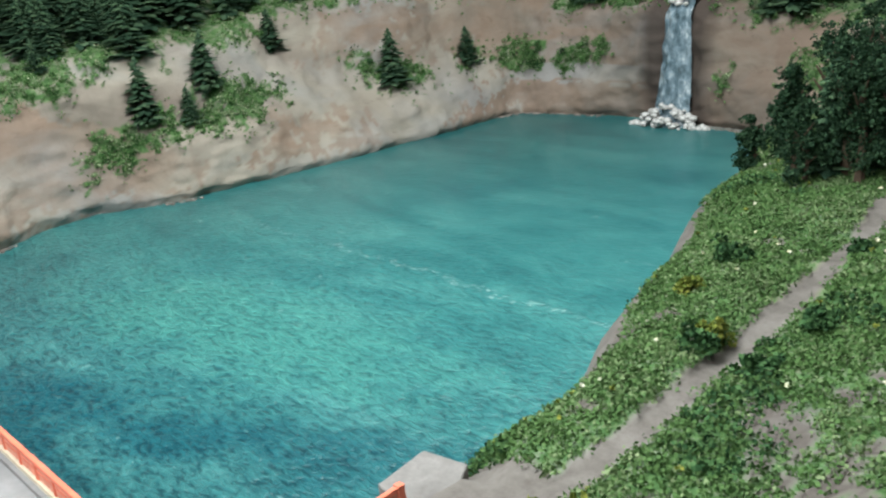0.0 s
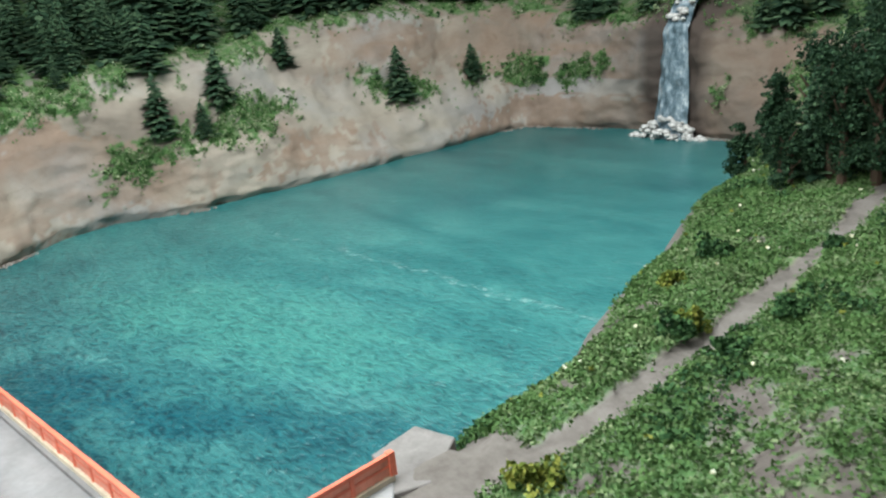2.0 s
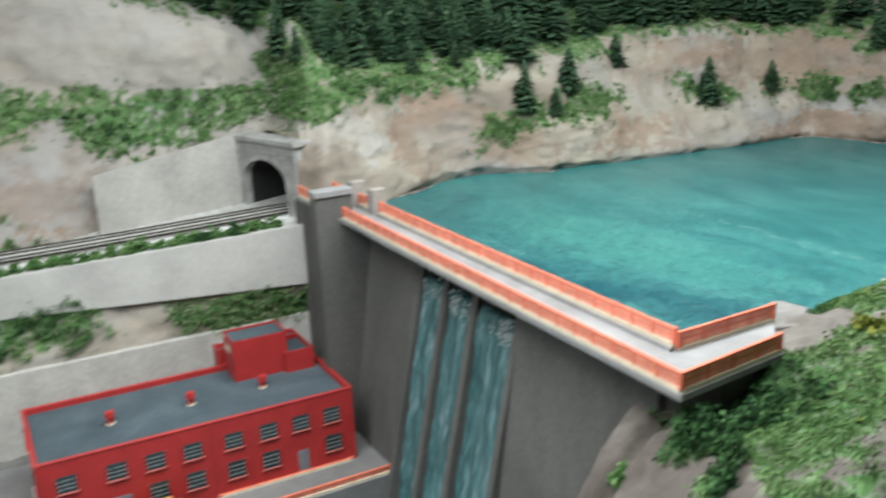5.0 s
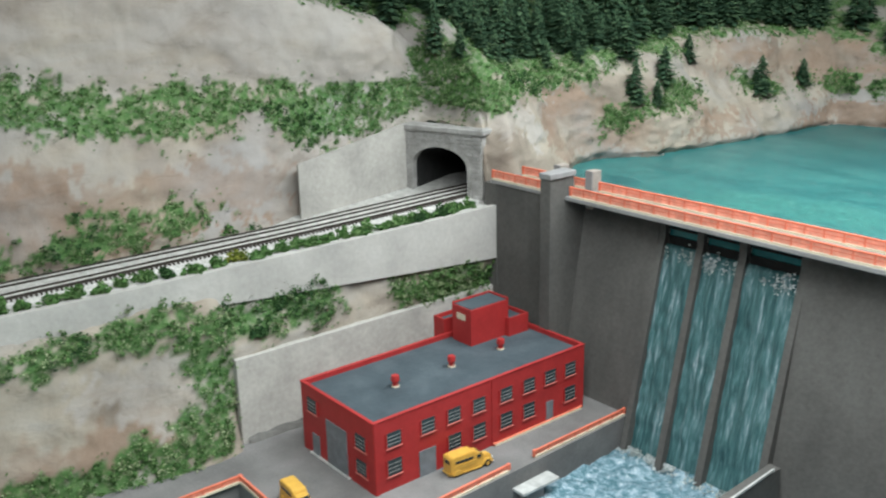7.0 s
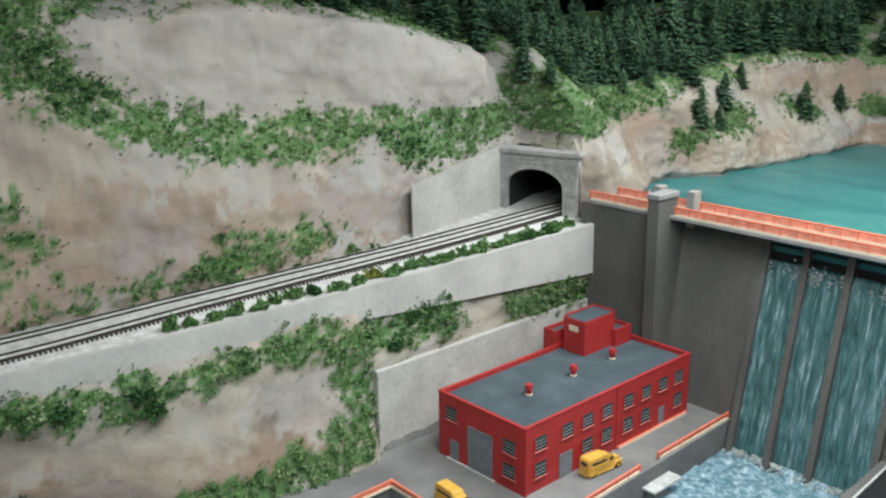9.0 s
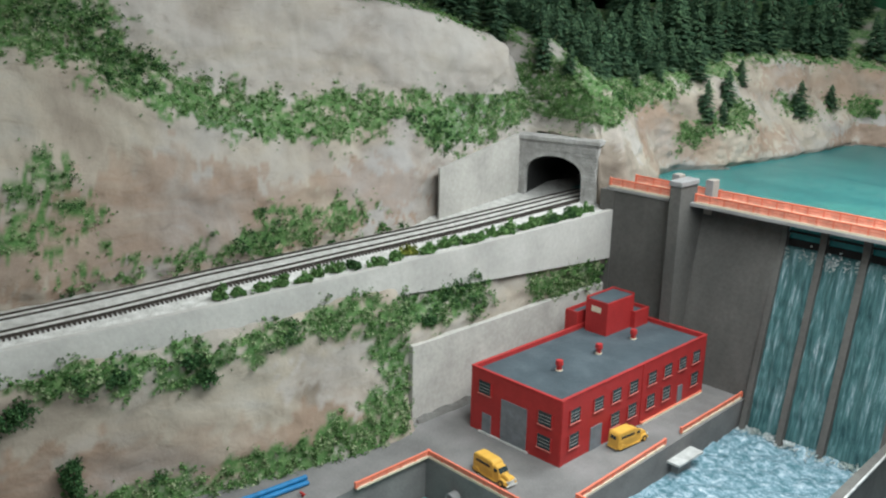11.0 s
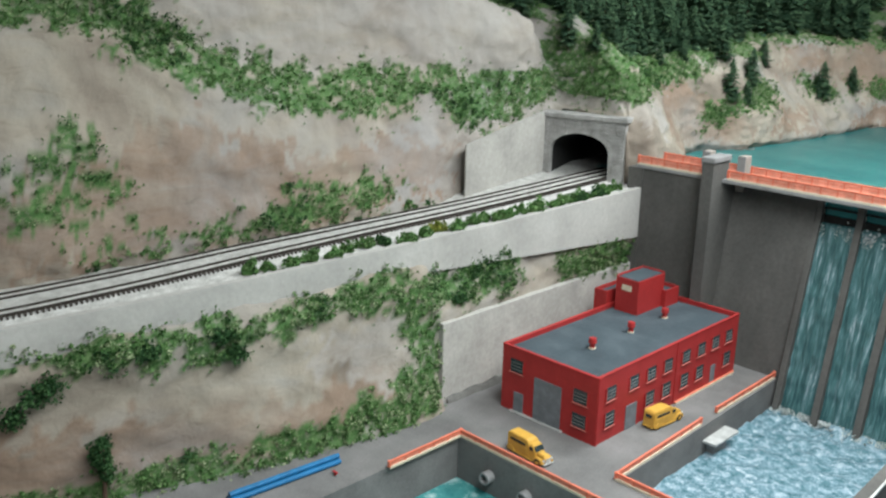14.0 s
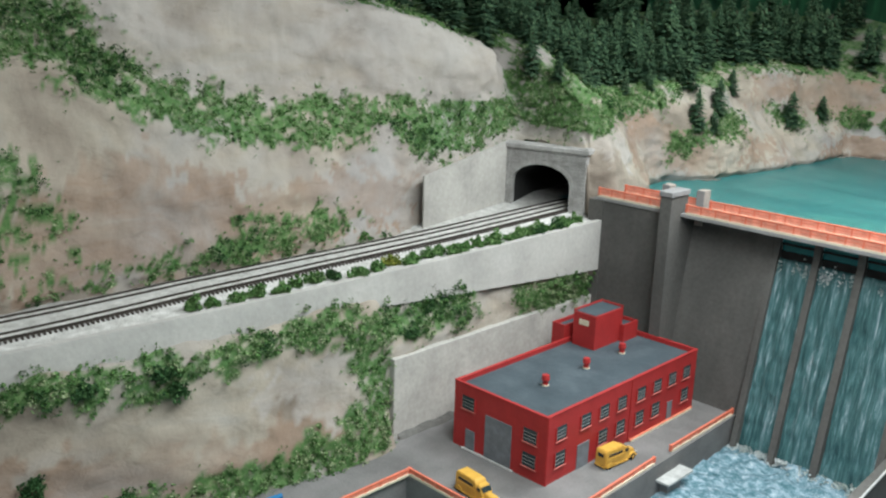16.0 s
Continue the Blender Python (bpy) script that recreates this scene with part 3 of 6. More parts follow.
lower = []
for y, foot in ((-2.37, -0.83), (-1.545, -0.545), (-1.185, -0.41), (-1.01, -0.356), (-0.783, -0.287), (-0.62, -0.262), (-0.56, -0.264), (-0.535, -0.266), (-0.522, -0.286), (-0.31, -0.286), (0.1, -0.286)):
    ex, ez = wall_edge(y)
    zb = ez - table(-y, [(-0.05, 0.092), (0.33, 0.06), (0.58, 0.04), (0.96, 0.04), (1.2, 0.04), (2.3, 0.045)])
    f = foot
    if y > -0.53:
        lower.append(low_station(y, [(-0.297, 0.95), (-0.297, 1.05), (-0.297, 1.10), (-0.287, 1.14), (-0.289, 1.165), (ex - 0.006, lerp(1.165, zb, 0.6)), (ex - 0.012, zb), (ex - 0.012, zb + 0.02)]))
    else:
        lower.append(low_station(y, [(f + 0.03, 0.97), (f + 0.006, 1.005), (f - 0.004, 1.05), (lerp(f, ex, 0.35), 1.10), (lerp(f, ex, 0.6), 1.15), (lerp(f, ex, 0.85) + 0.01, lerp(1.15, zb, 0.6)), (ex - 0.002, zb), (ex - 0.012, zb + 0.02)]))
BANDS_LOW = [
    [(-2.262, 1.277), (-1.233, 1.222), (-1.028, 1.188), (-0.925, 1.166), (-0.822, 1.185), (-0.739, 1.205), (-0.636, 1.204), (-0.586, 1.109), (-0.649, 1.068), (-0.773, 1.044), (-0.980, 1.031), (-2.268, 1.026), (-2.269, 0.974), (-0.930, 0.957), (-0.568, 1.005), (-0.514, 1.098), (-0.543, 1.182), (-0.358, 1.169), (-0.317, 1.174), (-0.315, 1.242), (-0.563, 1.234), (-0.666, 1.251), (-0.821, 1.227), (-1.027, 1.230)],
    [(-0.2, 1.155), (0.06, 1.118), (0.06, 1.21), (-0.1, 1.21), (-0.2, 1.2)],
]


def low_mask(p):
    return (1.0 if patchy(p, -0.52) and soft_in(p.y, p.z, BANDS_LOW, 0.028) else 0.0), 0.0


low, low_points = loft("lower_hillside", lower, 260, 40, 0.007, ROCK, low_mask, 4.0)
tagged(low, "tan plaster bank below the railway wall", "hillside", kind="structure")

# east bank: a heightfield sheet beside the lake, falling away below the dam
SHORE = [(0.262, 1.255), (0.346, 1.041), (0.354, 0.99), (0.377, 0.879), (0.414, 0.792), (0.454, 0.702), (0.466, 0.645), (0.484, 0.594), (0.506, 0.531), (0.53, 0.482), (0.551, 0.438), (0.554, 0.418), (0.556, 0.363), (0.556, 0.33), (0.585, 0.24), (0.598, 0.112), (0.592, 0.088), (0.593, 0.025), (0.64, -0.08), (0.71, -0.3), (0.73, -1.0)]


def shore_x(y):
    rows = sorted((b, a) for a, b in SHORE)
    return table(y, rows)


PATH_LINE = [(0.625, 0.215), (0.645, 0.262), (0.662, 0.3), (0.667, 0.334), (0.669, 0.366), (0.667, 0.407), (0.661, 0.448), (0.657, 0.492), (0.654, 0.537), (0.651, 0.589), (0.647, 0.635), (0.643, 0.682), (0.634, 0.758), (0.624, 0.829), (0.61, 0.95), (0.62, 1.15)]


def path_gap(x, y):
    best = 9.0
    for (xa, ya), (xb, yb) in zip(PATH_LINE, PATH_LINE[1:]):
        d = Vector((xb - xa, yb - ya))
        f = max(0.0, min(1.0, ((x - xa) * d.x + (y - ya) * d.y) / d.length_squared))
        best = min(best, math.hypot(x - xa - d.x * f, y - ya - d.y * f))
    return best


def bank_height(x, y):
    s = x - shore_x(y)
    z = LAKE + table(s, [(-0.1, -0.06), (0.0, -0.003), (0.02, 0.016), (0.06, 0.04), (0.1, 0.05), (0.2, 0.055), (0.3, 0.058), (0.8, 0.065)])
    # below the dam the bank drops to the pool
    if y < 0.34:
        drop = table(0.34 - y, [(0, 0), (0.08, 0.01), (0.15, 0.024), (0.22, 0.043), (0.3, 0.052), (0.35, 0.075), (0.42, 0.14), (0.58, 0.26), (0.85, 0.38), (1.5, 0.44)])
        z = z * 1.0 - drop
    if y < 0.15 and s < 0:
        z += s * 6 * min(1.0, (0.15 - y) / 0.1)
    # rough rib of rock against the dam's face
    if y < 0.1:
        f = min(1.0, (0.1 - y) / 0.05)
        z += f * (table(s, [(-0.03, -0.04), (0.0, -0.012), (0.008, 0.012), (0.02, 0.022), (0.05, 0.004), (0.08, 0)]) + 0.02 * fbm((x, y, 1.7), 24.0, 4))
        z -= 0.022 * f * max(0.0, 1 - abs(x - 0.645 - 0.3 * (0.03 - y)) / 0.012)
    # made-up ground where the dam road meets the footpath
    e = Vector((0.05, -0.025))
    f = max(0.0, min(1.0, ((x - 0.62) * e.x + (y - 0.232) * e.y) / e.length_squared))
    z = max(z, 1.3605 - table(math.hypot(x - 0.62 - e.x * f, y - 0.232 - e.y * f), [(0, 0), (0.04, 0.002), (0.09, 0.035), (0.2, 0.3), (1, 1)]))
    z += 0.012 * fbm((x, y, 0.3), 9.0, 4) * min(1.0, max(0.0, s * 20))
    g = path_gap(x, y)
    if g < 0.03:
        z -= 0.006 * (1 - g / 0.03)
    return z


# worn plaster patches on the bank, as outlines in (x, y)
BARE_BANK = [
    [(0.79, 0.14), (0.81, 0.18), (0.825, 0.215), (0.9, 0.2), (0.9, 0.06), (0.79, 0.07)],
    [(0.708, 0.41), (0.728, 0.438), (0.765, 0.4), (0.77, 0.36), (0.75, 0.35)],
    [(0.795, 0.335), (0.784, 0.415), (0.81, 0.4), (0.86, 0.33), (0.85, 0.27), (0.825, 0.28)],
    [(0.7, 0.29), (0.714, 0.313), (0.738, 0.275), (0.724, 0.258)],
]


def bank_mask(x, y):
    g = path_gap(x, y)
    s = x - shore_x(y)
    n = noise.noise(Vector((x * 22, y * 22, 4.0)))
    apron = 0.175 < y < 0.3 and x < 0.672 + 0.012 * n
    strand = 0.36 < y < 0.9 and s < 0.028 + 0.008 * n
    path = 1.0 if g < 0.012 + 0.005 * n or apron or strand or s < 0.002 else 0.0
    bare = soft_in(x, y, BARE_BANK, 0.04) and patchy(Vector((x, y, 0.4)), -0.25) or noise.noise(Vector((x * 15, y * 15, 7.0))) + 0.7 * noise.noise(Vector((x * 50, y * 50, 3.0))) > 0.62 and g > 0.03
    if y < 0.13 and x < 0.66 + 0.03 * n:
        path = 1.0
    if y < 0.13 and (x < 0.625 + 0.03 * n or y < 0.02 + 0.06 * n):
        bare = True
    turf = 0.0 if path or bare else 1.0
    if bare and not path:
        path = 1.0
    # dark brown tint on worn slope soil, strongest below the dam, not on trodden ground
    browned = 0.0
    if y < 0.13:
        browned = 0.52 + 0.3 * n
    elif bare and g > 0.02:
        browned = 0.38 + 0.2 * n
    return turf, path, max(0.0, browned) if path else 0.0


def bank():
    nx, ny = 150, 260
    verts, faces, turf, path, browned = [], [], [], [], []
    for j in range(ny + 1):
        y = lerp(-1.1, 1.5, j / ny)
        x0 = shore_x(y) - 0.06
        for i in range(nx + 1):
            f = (i / nx) ** 1.5
            x = lerp(x0, 1.5, f)
            verts.append((x, y, bank_height(x, y)))
            t, p, w = bank_mask(x, y)
            turf.append(t)
            path.append(p)
            browned.append(w)
    for j in range(ny):
        for i in range(nx):
            a = j * (nx + 1) + i
            faces.append((a, a + 1, a + nx + 2, a + nx + 1))
    ob = raw("east_bank_ground", verts, faces, ROCK, smooth=True)
    for key, vals in (("turf", turf), ("path", path), ("dark_brown", browned)):
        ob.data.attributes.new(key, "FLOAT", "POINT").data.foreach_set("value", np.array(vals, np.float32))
    return tagged(ob, "grassy plaster bank with a trodden footpath", "ground", kind="structure")


bank()


# ---- water ----
def lake():
    m, nt, b = base_mat("lake_resin", 0.3, 0.0, 0.3)
    geo = nt.nodes.new("ShaderNodeTexCoord")
    sep = nt.nodes.new("ShaderNodeSeparateXYZ")
    nt.links.new(geo.outputs["Object"], sep.inputs[0])

    def calc(op, a, c=0.0, d=None):
        n = nt.nodes.new("ShaderNodeMath")
        n.operation = op
        for sock, v in zip(n.inputs, (a, c) if d is None else (a, c, d)):
            if isinstance(v, (int, float)):
                sock.default_value = v
            else:
                nt.links.new(v, sock)
        return n.outputs[0]

    def blotch(x, y, rx, ry, turn):
        """1 in the middle of a brushed patch, 0 outside it, with a ragged rim."""
        mp = nt.nodes.new("ShaderNodeMapping")
        mp.vector_type = "TEXTURE"
        mp.inputs["Location"].default_value = (x, y, LAKE)
        mp.inputs["Rotation"].default_value = (0, 0, radians(turn))
        mp.inputs["Scale"].default_value = (rx, ry, 1)
        nt.links.new(geo.outputs["Object"], mp.inputs[0])
        ln = nt.nodes.new("ShaderNodeVectorMath")
        ln.operation = "LENGTH"
        nt.links.new(mp.outputs[0], ln.inputs[0])
        far = calc("ADD", ln.outputs["Value"], calc("MULTIPLY", calc("SUBTRACT", noise_out(nt, 17.0, 5.0, 0.7), 0.5), 1.9))
        return ramp(nt, far, [(0.35, (1, 1, 1)), (1.0, (0, 0, 0))])

    # turquoise brushed over deeper blue, duller towards the head
    broad = noise_out(nt, 6.0, 5.0, 0.62, (0.7, 1.5, 1.0), 0.4)
    col = ramp(nt, broad, [(0.3, (0.021, 0.122, 0.127)), (0.46, (0.032, 0.16, 0.16)), (0.6, (0.047, 0.193, 0.187)), (0.75, (0.072, 0.234, 0.22))])
    head = ramp(nt, sep.outputs[1], [(0.55, (1, 1, 1)), (0.8, (0.86, 0.88, 0.9)), (1.15, (0.7, 0.76, 0.78))])
    col = mixed(nt, col, head, 1.0, "MULTIPLY")
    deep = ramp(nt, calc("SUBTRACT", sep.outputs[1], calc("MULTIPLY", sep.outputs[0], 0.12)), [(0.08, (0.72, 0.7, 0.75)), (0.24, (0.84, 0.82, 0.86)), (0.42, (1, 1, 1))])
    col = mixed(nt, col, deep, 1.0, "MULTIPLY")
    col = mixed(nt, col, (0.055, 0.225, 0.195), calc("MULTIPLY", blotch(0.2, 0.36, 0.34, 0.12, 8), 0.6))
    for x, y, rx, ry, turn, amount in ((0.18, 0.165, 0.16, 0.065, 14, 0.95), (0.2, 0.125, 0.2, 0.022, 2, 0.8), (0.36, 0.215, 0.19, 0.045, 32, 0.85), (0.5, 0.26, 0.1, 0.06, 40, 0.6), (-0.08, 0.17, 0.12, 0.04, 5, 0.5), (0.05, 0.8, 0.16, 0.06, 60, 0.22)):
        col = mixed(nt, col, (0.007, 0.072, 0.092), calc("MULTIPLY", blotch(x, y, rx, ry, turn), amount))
    brush = ramp(nt, noise_out(nt, 30.0, 6.0, 0.72, (0.6, 1.0, 1), 0.6), [(0.3, (0.74, 0.79, 0.82)), (0.52, (1, 1, 1)), (0.72, (1.4, 1.28, 1.24))])
    col = mixed(nt, col, brush, 0.6, "MULTIPLY")
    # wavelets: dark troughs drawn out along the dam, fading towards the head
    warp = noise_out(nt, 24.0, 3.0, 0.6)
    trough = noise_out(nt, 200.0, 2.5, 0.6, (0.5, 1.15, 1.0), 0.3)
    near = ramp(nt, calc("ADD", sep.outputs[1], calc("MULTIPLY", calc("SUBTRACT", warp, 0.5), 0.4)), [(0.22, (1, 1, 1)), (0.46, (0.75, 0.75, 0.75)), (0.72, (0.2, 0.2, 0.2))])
    # ripple shading put into the colour: low spots darkened, crests brightened
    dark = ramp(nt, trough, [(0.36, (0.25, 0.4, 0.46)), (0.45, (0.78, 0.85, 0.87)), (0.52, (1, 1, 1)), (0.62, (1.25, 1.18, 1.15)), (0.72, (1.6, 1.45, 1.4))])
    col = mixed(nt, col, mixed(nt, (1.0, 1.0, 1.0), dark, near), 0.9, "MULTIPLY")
    # a dried foam line across the water and scattered flecks
    off = calc("ABSOLUTE", calc("ADD", calc("ADD", calc("SUBTRACT", sep.outputs[1], 0.568), calc("MULTIPLY", sep.outputs[0], 0.025)), calc("MULTIPLY", calc("SUBTRACT", warp, 0.5), 0.05)))
    line = calc("MULTIPLY", calc("LESS_THAN", off, 0.004), calc("GREATER_THAN", noise_out(nt, 120.0, 5.0, 0.8), 0.56))
    line = calc("MULTIPLY", line, calc("GREATER_THAN", sep.outputs[0], -0.1))
    wide = calc("MULTIPLY", calc("LESS_THAN", off, 0.009), calc("GREATER_THAN", noise_out(nt, 150.0, 4.0, 0.7), 0.64))
    col = mixed(nt, col, (0.45, 0.6, 0.58), calc("MULTIPLY", calc("MAXIMUM", line, wide), 0.38))
    fleck = ramp(nt, noise_out(nt, 60.0, 4.0, 0.66, (0.7, 1.0, 1.0), 0.5), [(0.66, (0, 0, 0)), (0.74, (1, 1, 1))])
    col = mixed(nt, col, (0.32, 0.52, 0.5), calc("MULTIPLY", fleck, 0.3))
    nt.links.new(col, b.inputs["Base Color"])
    bump(nt, b, mixed(nt, (0.5, 0.5, 0.5), trough, near), 0.85, 0.005)
    bm = bmesh.new()
    vs = [bm.verts.new((x, y, LAKE)) for x, y in ((-0.43, 0.0992), (0.603, 0.0992), (0.595, 0.24), (0.62, 0.35), (0.62, 1.36), (-0.43, 1.36))]
    bm.faces.new(vs)
    ob = part("water", bm, m)
    return tagged(ob, "rippled turquoise resin lake surface", "water", kind="structure")


lake()


def pool():
    m, nt, b = base_mat("foaming_resin", 0.25, 0.0, 0.5)
    col = ramp(nt, noise_out(nt, 75.0, 8.0, 0.8, (0.8, 1.0, 1), 0.5), [(0.3, (0.025, 0.085, 0.1)), (0.44, (0.08, 0.165, 0.2)), (0.54, (0.2, 0.3, 0.36)), (0.63, (0.42, 0.5, 0.56)), (0.74, (0.68, 0.72, 0.76))])
    nt.links.new(col, b.inputs["Base Color"])
    n = 90
    verts = []
    for j in range(n + 1):
        for i in range(n + 1):
            x, y = lerp(0.07, 0.62, i / n), lerp(-0.55, 0.09, j / n)
            foam = max(0.0, 1 - abs(y - 0.03) / 0.25)
            verts.append((x, y, POOL + (0.004 + 0.008 * foam) * fbm((x, y, 0), 26.0, 4)))
    faces = [(j * (n + 1) + i, j * (n + 1) + i + 1, (j + 1) * (n + 1) + i + 1, (j + 1) * (n + 1) + i) for j in range(n) for i in range(n)]
    ob = raw("water", verts, faces, m, smooth=True)
    bump(nt, b, noise_out(nt, 120.0, 4.0, 0.6), 0.5, 0.003)
    return tagged(ob, "churned pale blue resin pool below the spillway", "water", kind="structure")


pool()


# ---- yard and walls ----
tagged(part("ground", prism([(-0.9, -2.3), (-0.175, -2.3), (-0.175, -0.588), (0.09, -0.592), (1.6, -0.6), (1.6, -0.514), (0.09, -0.516), (0.074, 0.095), (-0.32, 0.095)], 0.86, YARDZ), YARD), "grey asphalt yard beside the powerhouse", "yard", kind="structure")
tagged(part("pool_floor", box((-0.2, -2.3, 0.84), (1.6, 0.09, 0.86)), YARD), "grey floor below the water", "ground", kind="structure")


def retaining_wall():
    n = 60
    bm = bmesh.new()
    rings = []
    for i in range(n + 1):
        y = lerp(0.035, -2.3, i / n)
        x, z = wall_edge(y)
        zb = z - table(-y, [(-0.05, 0.092), (0.33, 0.06), (0.58, 0.04), (0.96, 0.04), (1.2, 0.04), (2.3, 0.045)]) - 0.015
        rings.append([bm.verts.new(p) for p in ((x, y, zb), (x, y, z), (x - 0.012, y, z), (x - 0.012, y, zb))])
    for a, b in zip(rings, rings[1:]):
        for k in range(4):
            bm.faces.new((a[k], b[k], b[(k + 1) % 4], a[(k + 1) % 4]))
    bm.faces.new(rings[0])
    bm.faces.new(rings[-1][::-1])
    return tagged(part("wall_railway", bm, WALL_PLASTER), "smooth light grey retaining wall below the tracks", "wall", kind="structure")


retaining_wall()
tagged(part("wall_yard", box((-0.29, -0.525, 0.98), (-0.277, 0.094, 1.151), 0.001), WING_PLASTER), "light grey plaster wall behind the powerhouse", "wall", kind="structure")



def foot_strip():
    """Low dark strip banked against the yard wall's foot."""
    rs = random.Random(31)
    bm = bmesh.new()
    rows = []
    for i in range(31):
        y = lerp(-0.515, 0.03, i / 30)
        w = 0.011 + rs.uniform(-0.003, 0.003)
        rows.append([bm.verts.new(p) for p in ((-0.2775, y, YARDZ - 0.002), (-0.2775, y, YARDZ + 0.012 + rs.uniform(-0.003, 0.003)), (-0.2775 + w * 0.5, y, YARDZ + 0.006), (-0.2775 + w, y, YARDZ - 0.002))])
    for a, b in zip(rows, rows[1:]):
        for k in range(3):
            bm.faces.new((a[k], a[k + 1], b[k + 1], b[k]))
    bmesh.ops.recalc_face_normals(bm, faces=list(bm.faces))
    return tagged(part("trim", bm, CONCRETE), "dark strip along the yard wall's foot", "trim", kind="structure")


foot_strip()


def near_rail(y):
    return table(-y, [(-0.3, 0.105), (0.0, 0.098), (0.31, 0.091), (0.57, 0.089), (0.79, 0.079), (0.99, 0.058), (1.14, 0.048), (2.3, 0.03)])


def track_centre(y, k):
    gap = table(-y, [(0.0, 0.047), (0.31, 0.048), (0.57, 0.054), (0.79, 0.061), (1.14, 0.071)])
    return near_rail(y) + 0.0105 + k * gap


GAUGE = 0.021


def ballast():
    n = 80
    verts, faces = [], []
    offs = 14
    for i in range(n + 1):
        y = lerp(0.35, -2.3, i / n)
        a, c = near_rail(y), track_centre(y, 1) + GAUGE / 2
        prof = ((0.012, -0.006), (0.02, -0.005), (a - 0.010, -0.003), (a - 0.005, -0.0005), (a + 0.002, 0.0), (a + 0.004, 0.0022), (a + GAUGE - 0.004, 0.0022), (a + GAUGE + 0.004, 0.0022), (c - GAUGE - 0.004, 0.0022), (c - 0.003, 0.0022), (c + 0.004, 0.0022), (c + 0.012, 0.0018), (c + 0.022, -0.003), (c + 0.09, 0.006))
        for o, dz in prof:
            verts.append(shelf_point(y, o, dz))
    m = offs
    for i in range(n):
        for j in range(m - 1):
            a = i * m + j
            faces.append((a, a + 1, a + m + 1, a + m))
    return tagged(raw("track_bed", verts, faces, BALLAST, smooth=True), "light grey fine stone ballast", "ballast", kind="structure")


ballast()


def track(k):
    ys = [lerp(0.33, -2.3, i / 90) for i in range(91)]
    thing = base("railway_track", *shelf_point(0, track_centre(0, k)), "dark rails on ties in pale ballast leading into the tunnel", "railway track", "double track line")
    inv = thing.matrix_world.inverted()
    for side in (-1, 1):
        bm = bmesh.new()
        rings = []
        for y in ys:
            p = shelf_point(y, track_centre(y, k) + side * GAUGE / 2)
            w = 0.0016
            rings.append([bm.verts.new(inv @ Vector((p.x + dx, p.y, p.z + dz))) for dx, dz in ((-w, 0.001), (w, 0.001), (w * 0.8, 0.0052), (-w * 0.8, 0.0052))])
        for a, b in zip(rings, rings[1:]):
            for q in range(4):
                bm.faces.new((a[q], a[(q + 1) % 4], b[(q + 1) % 4], b[q]))
        part("rail", bm, RAIL, thing)
    bm = bmesh.new()
    box((-0.0178, -0.0017, -0.002), (0.0178, 0.0017, 0.0016), 0, bm)
    me = bpy.data.meshes.new("tie")
    bm.to_mesh(me)
    bm.free()
    me.materials.append(TIE)
    y, i = 0.05, 0
    while y > -1.85:
        t = new("tie", me)
        t.parent = thing
        a, b = shelf_point(y, track_centre(y, k)), shelf_point(y - 0.01, track_centre(y - 0.01, k))
        t.matrix_world = thing.matrix_world @ Matrix.Translation(inv @ a) @ pose(0, 0, 0, 0, 0, math.degrees(math.atan2(b.x - a.x, a.y - b.y)))
        t.matrix_parent_inverse = Matrix()
        t.matrix_basis = Matrix.Translation(inv @ a) @ pose(0, 0, 0, 0, 0, math.degrees(math.atan2(b.x - a.x, a.y - b.y)))
        y -= 0.0074
        i += 1


track(0)
track(1)


# ---- tunnel portal ----
PX0, PX1, PY, PZ0, PZ1 = -0.508, -0.321, 0.0255, 1.302, 1.444
AX0, AX1, AZS, AZT = -0.488, -0.355, 1.366, 1.409


def arch_line(n=14):
    """Springing to springing over the crown, (x, z)."""
    cx, hw = (AX0 + AX1) / 2, (AX1 - AX0) / 2
    return [(cx + hw * math.cos(math.pi * i / n), AZS + (AZT - AZS) * math.sin(math.pi * i / n) ** 0.9) for i in range(n + 1)]


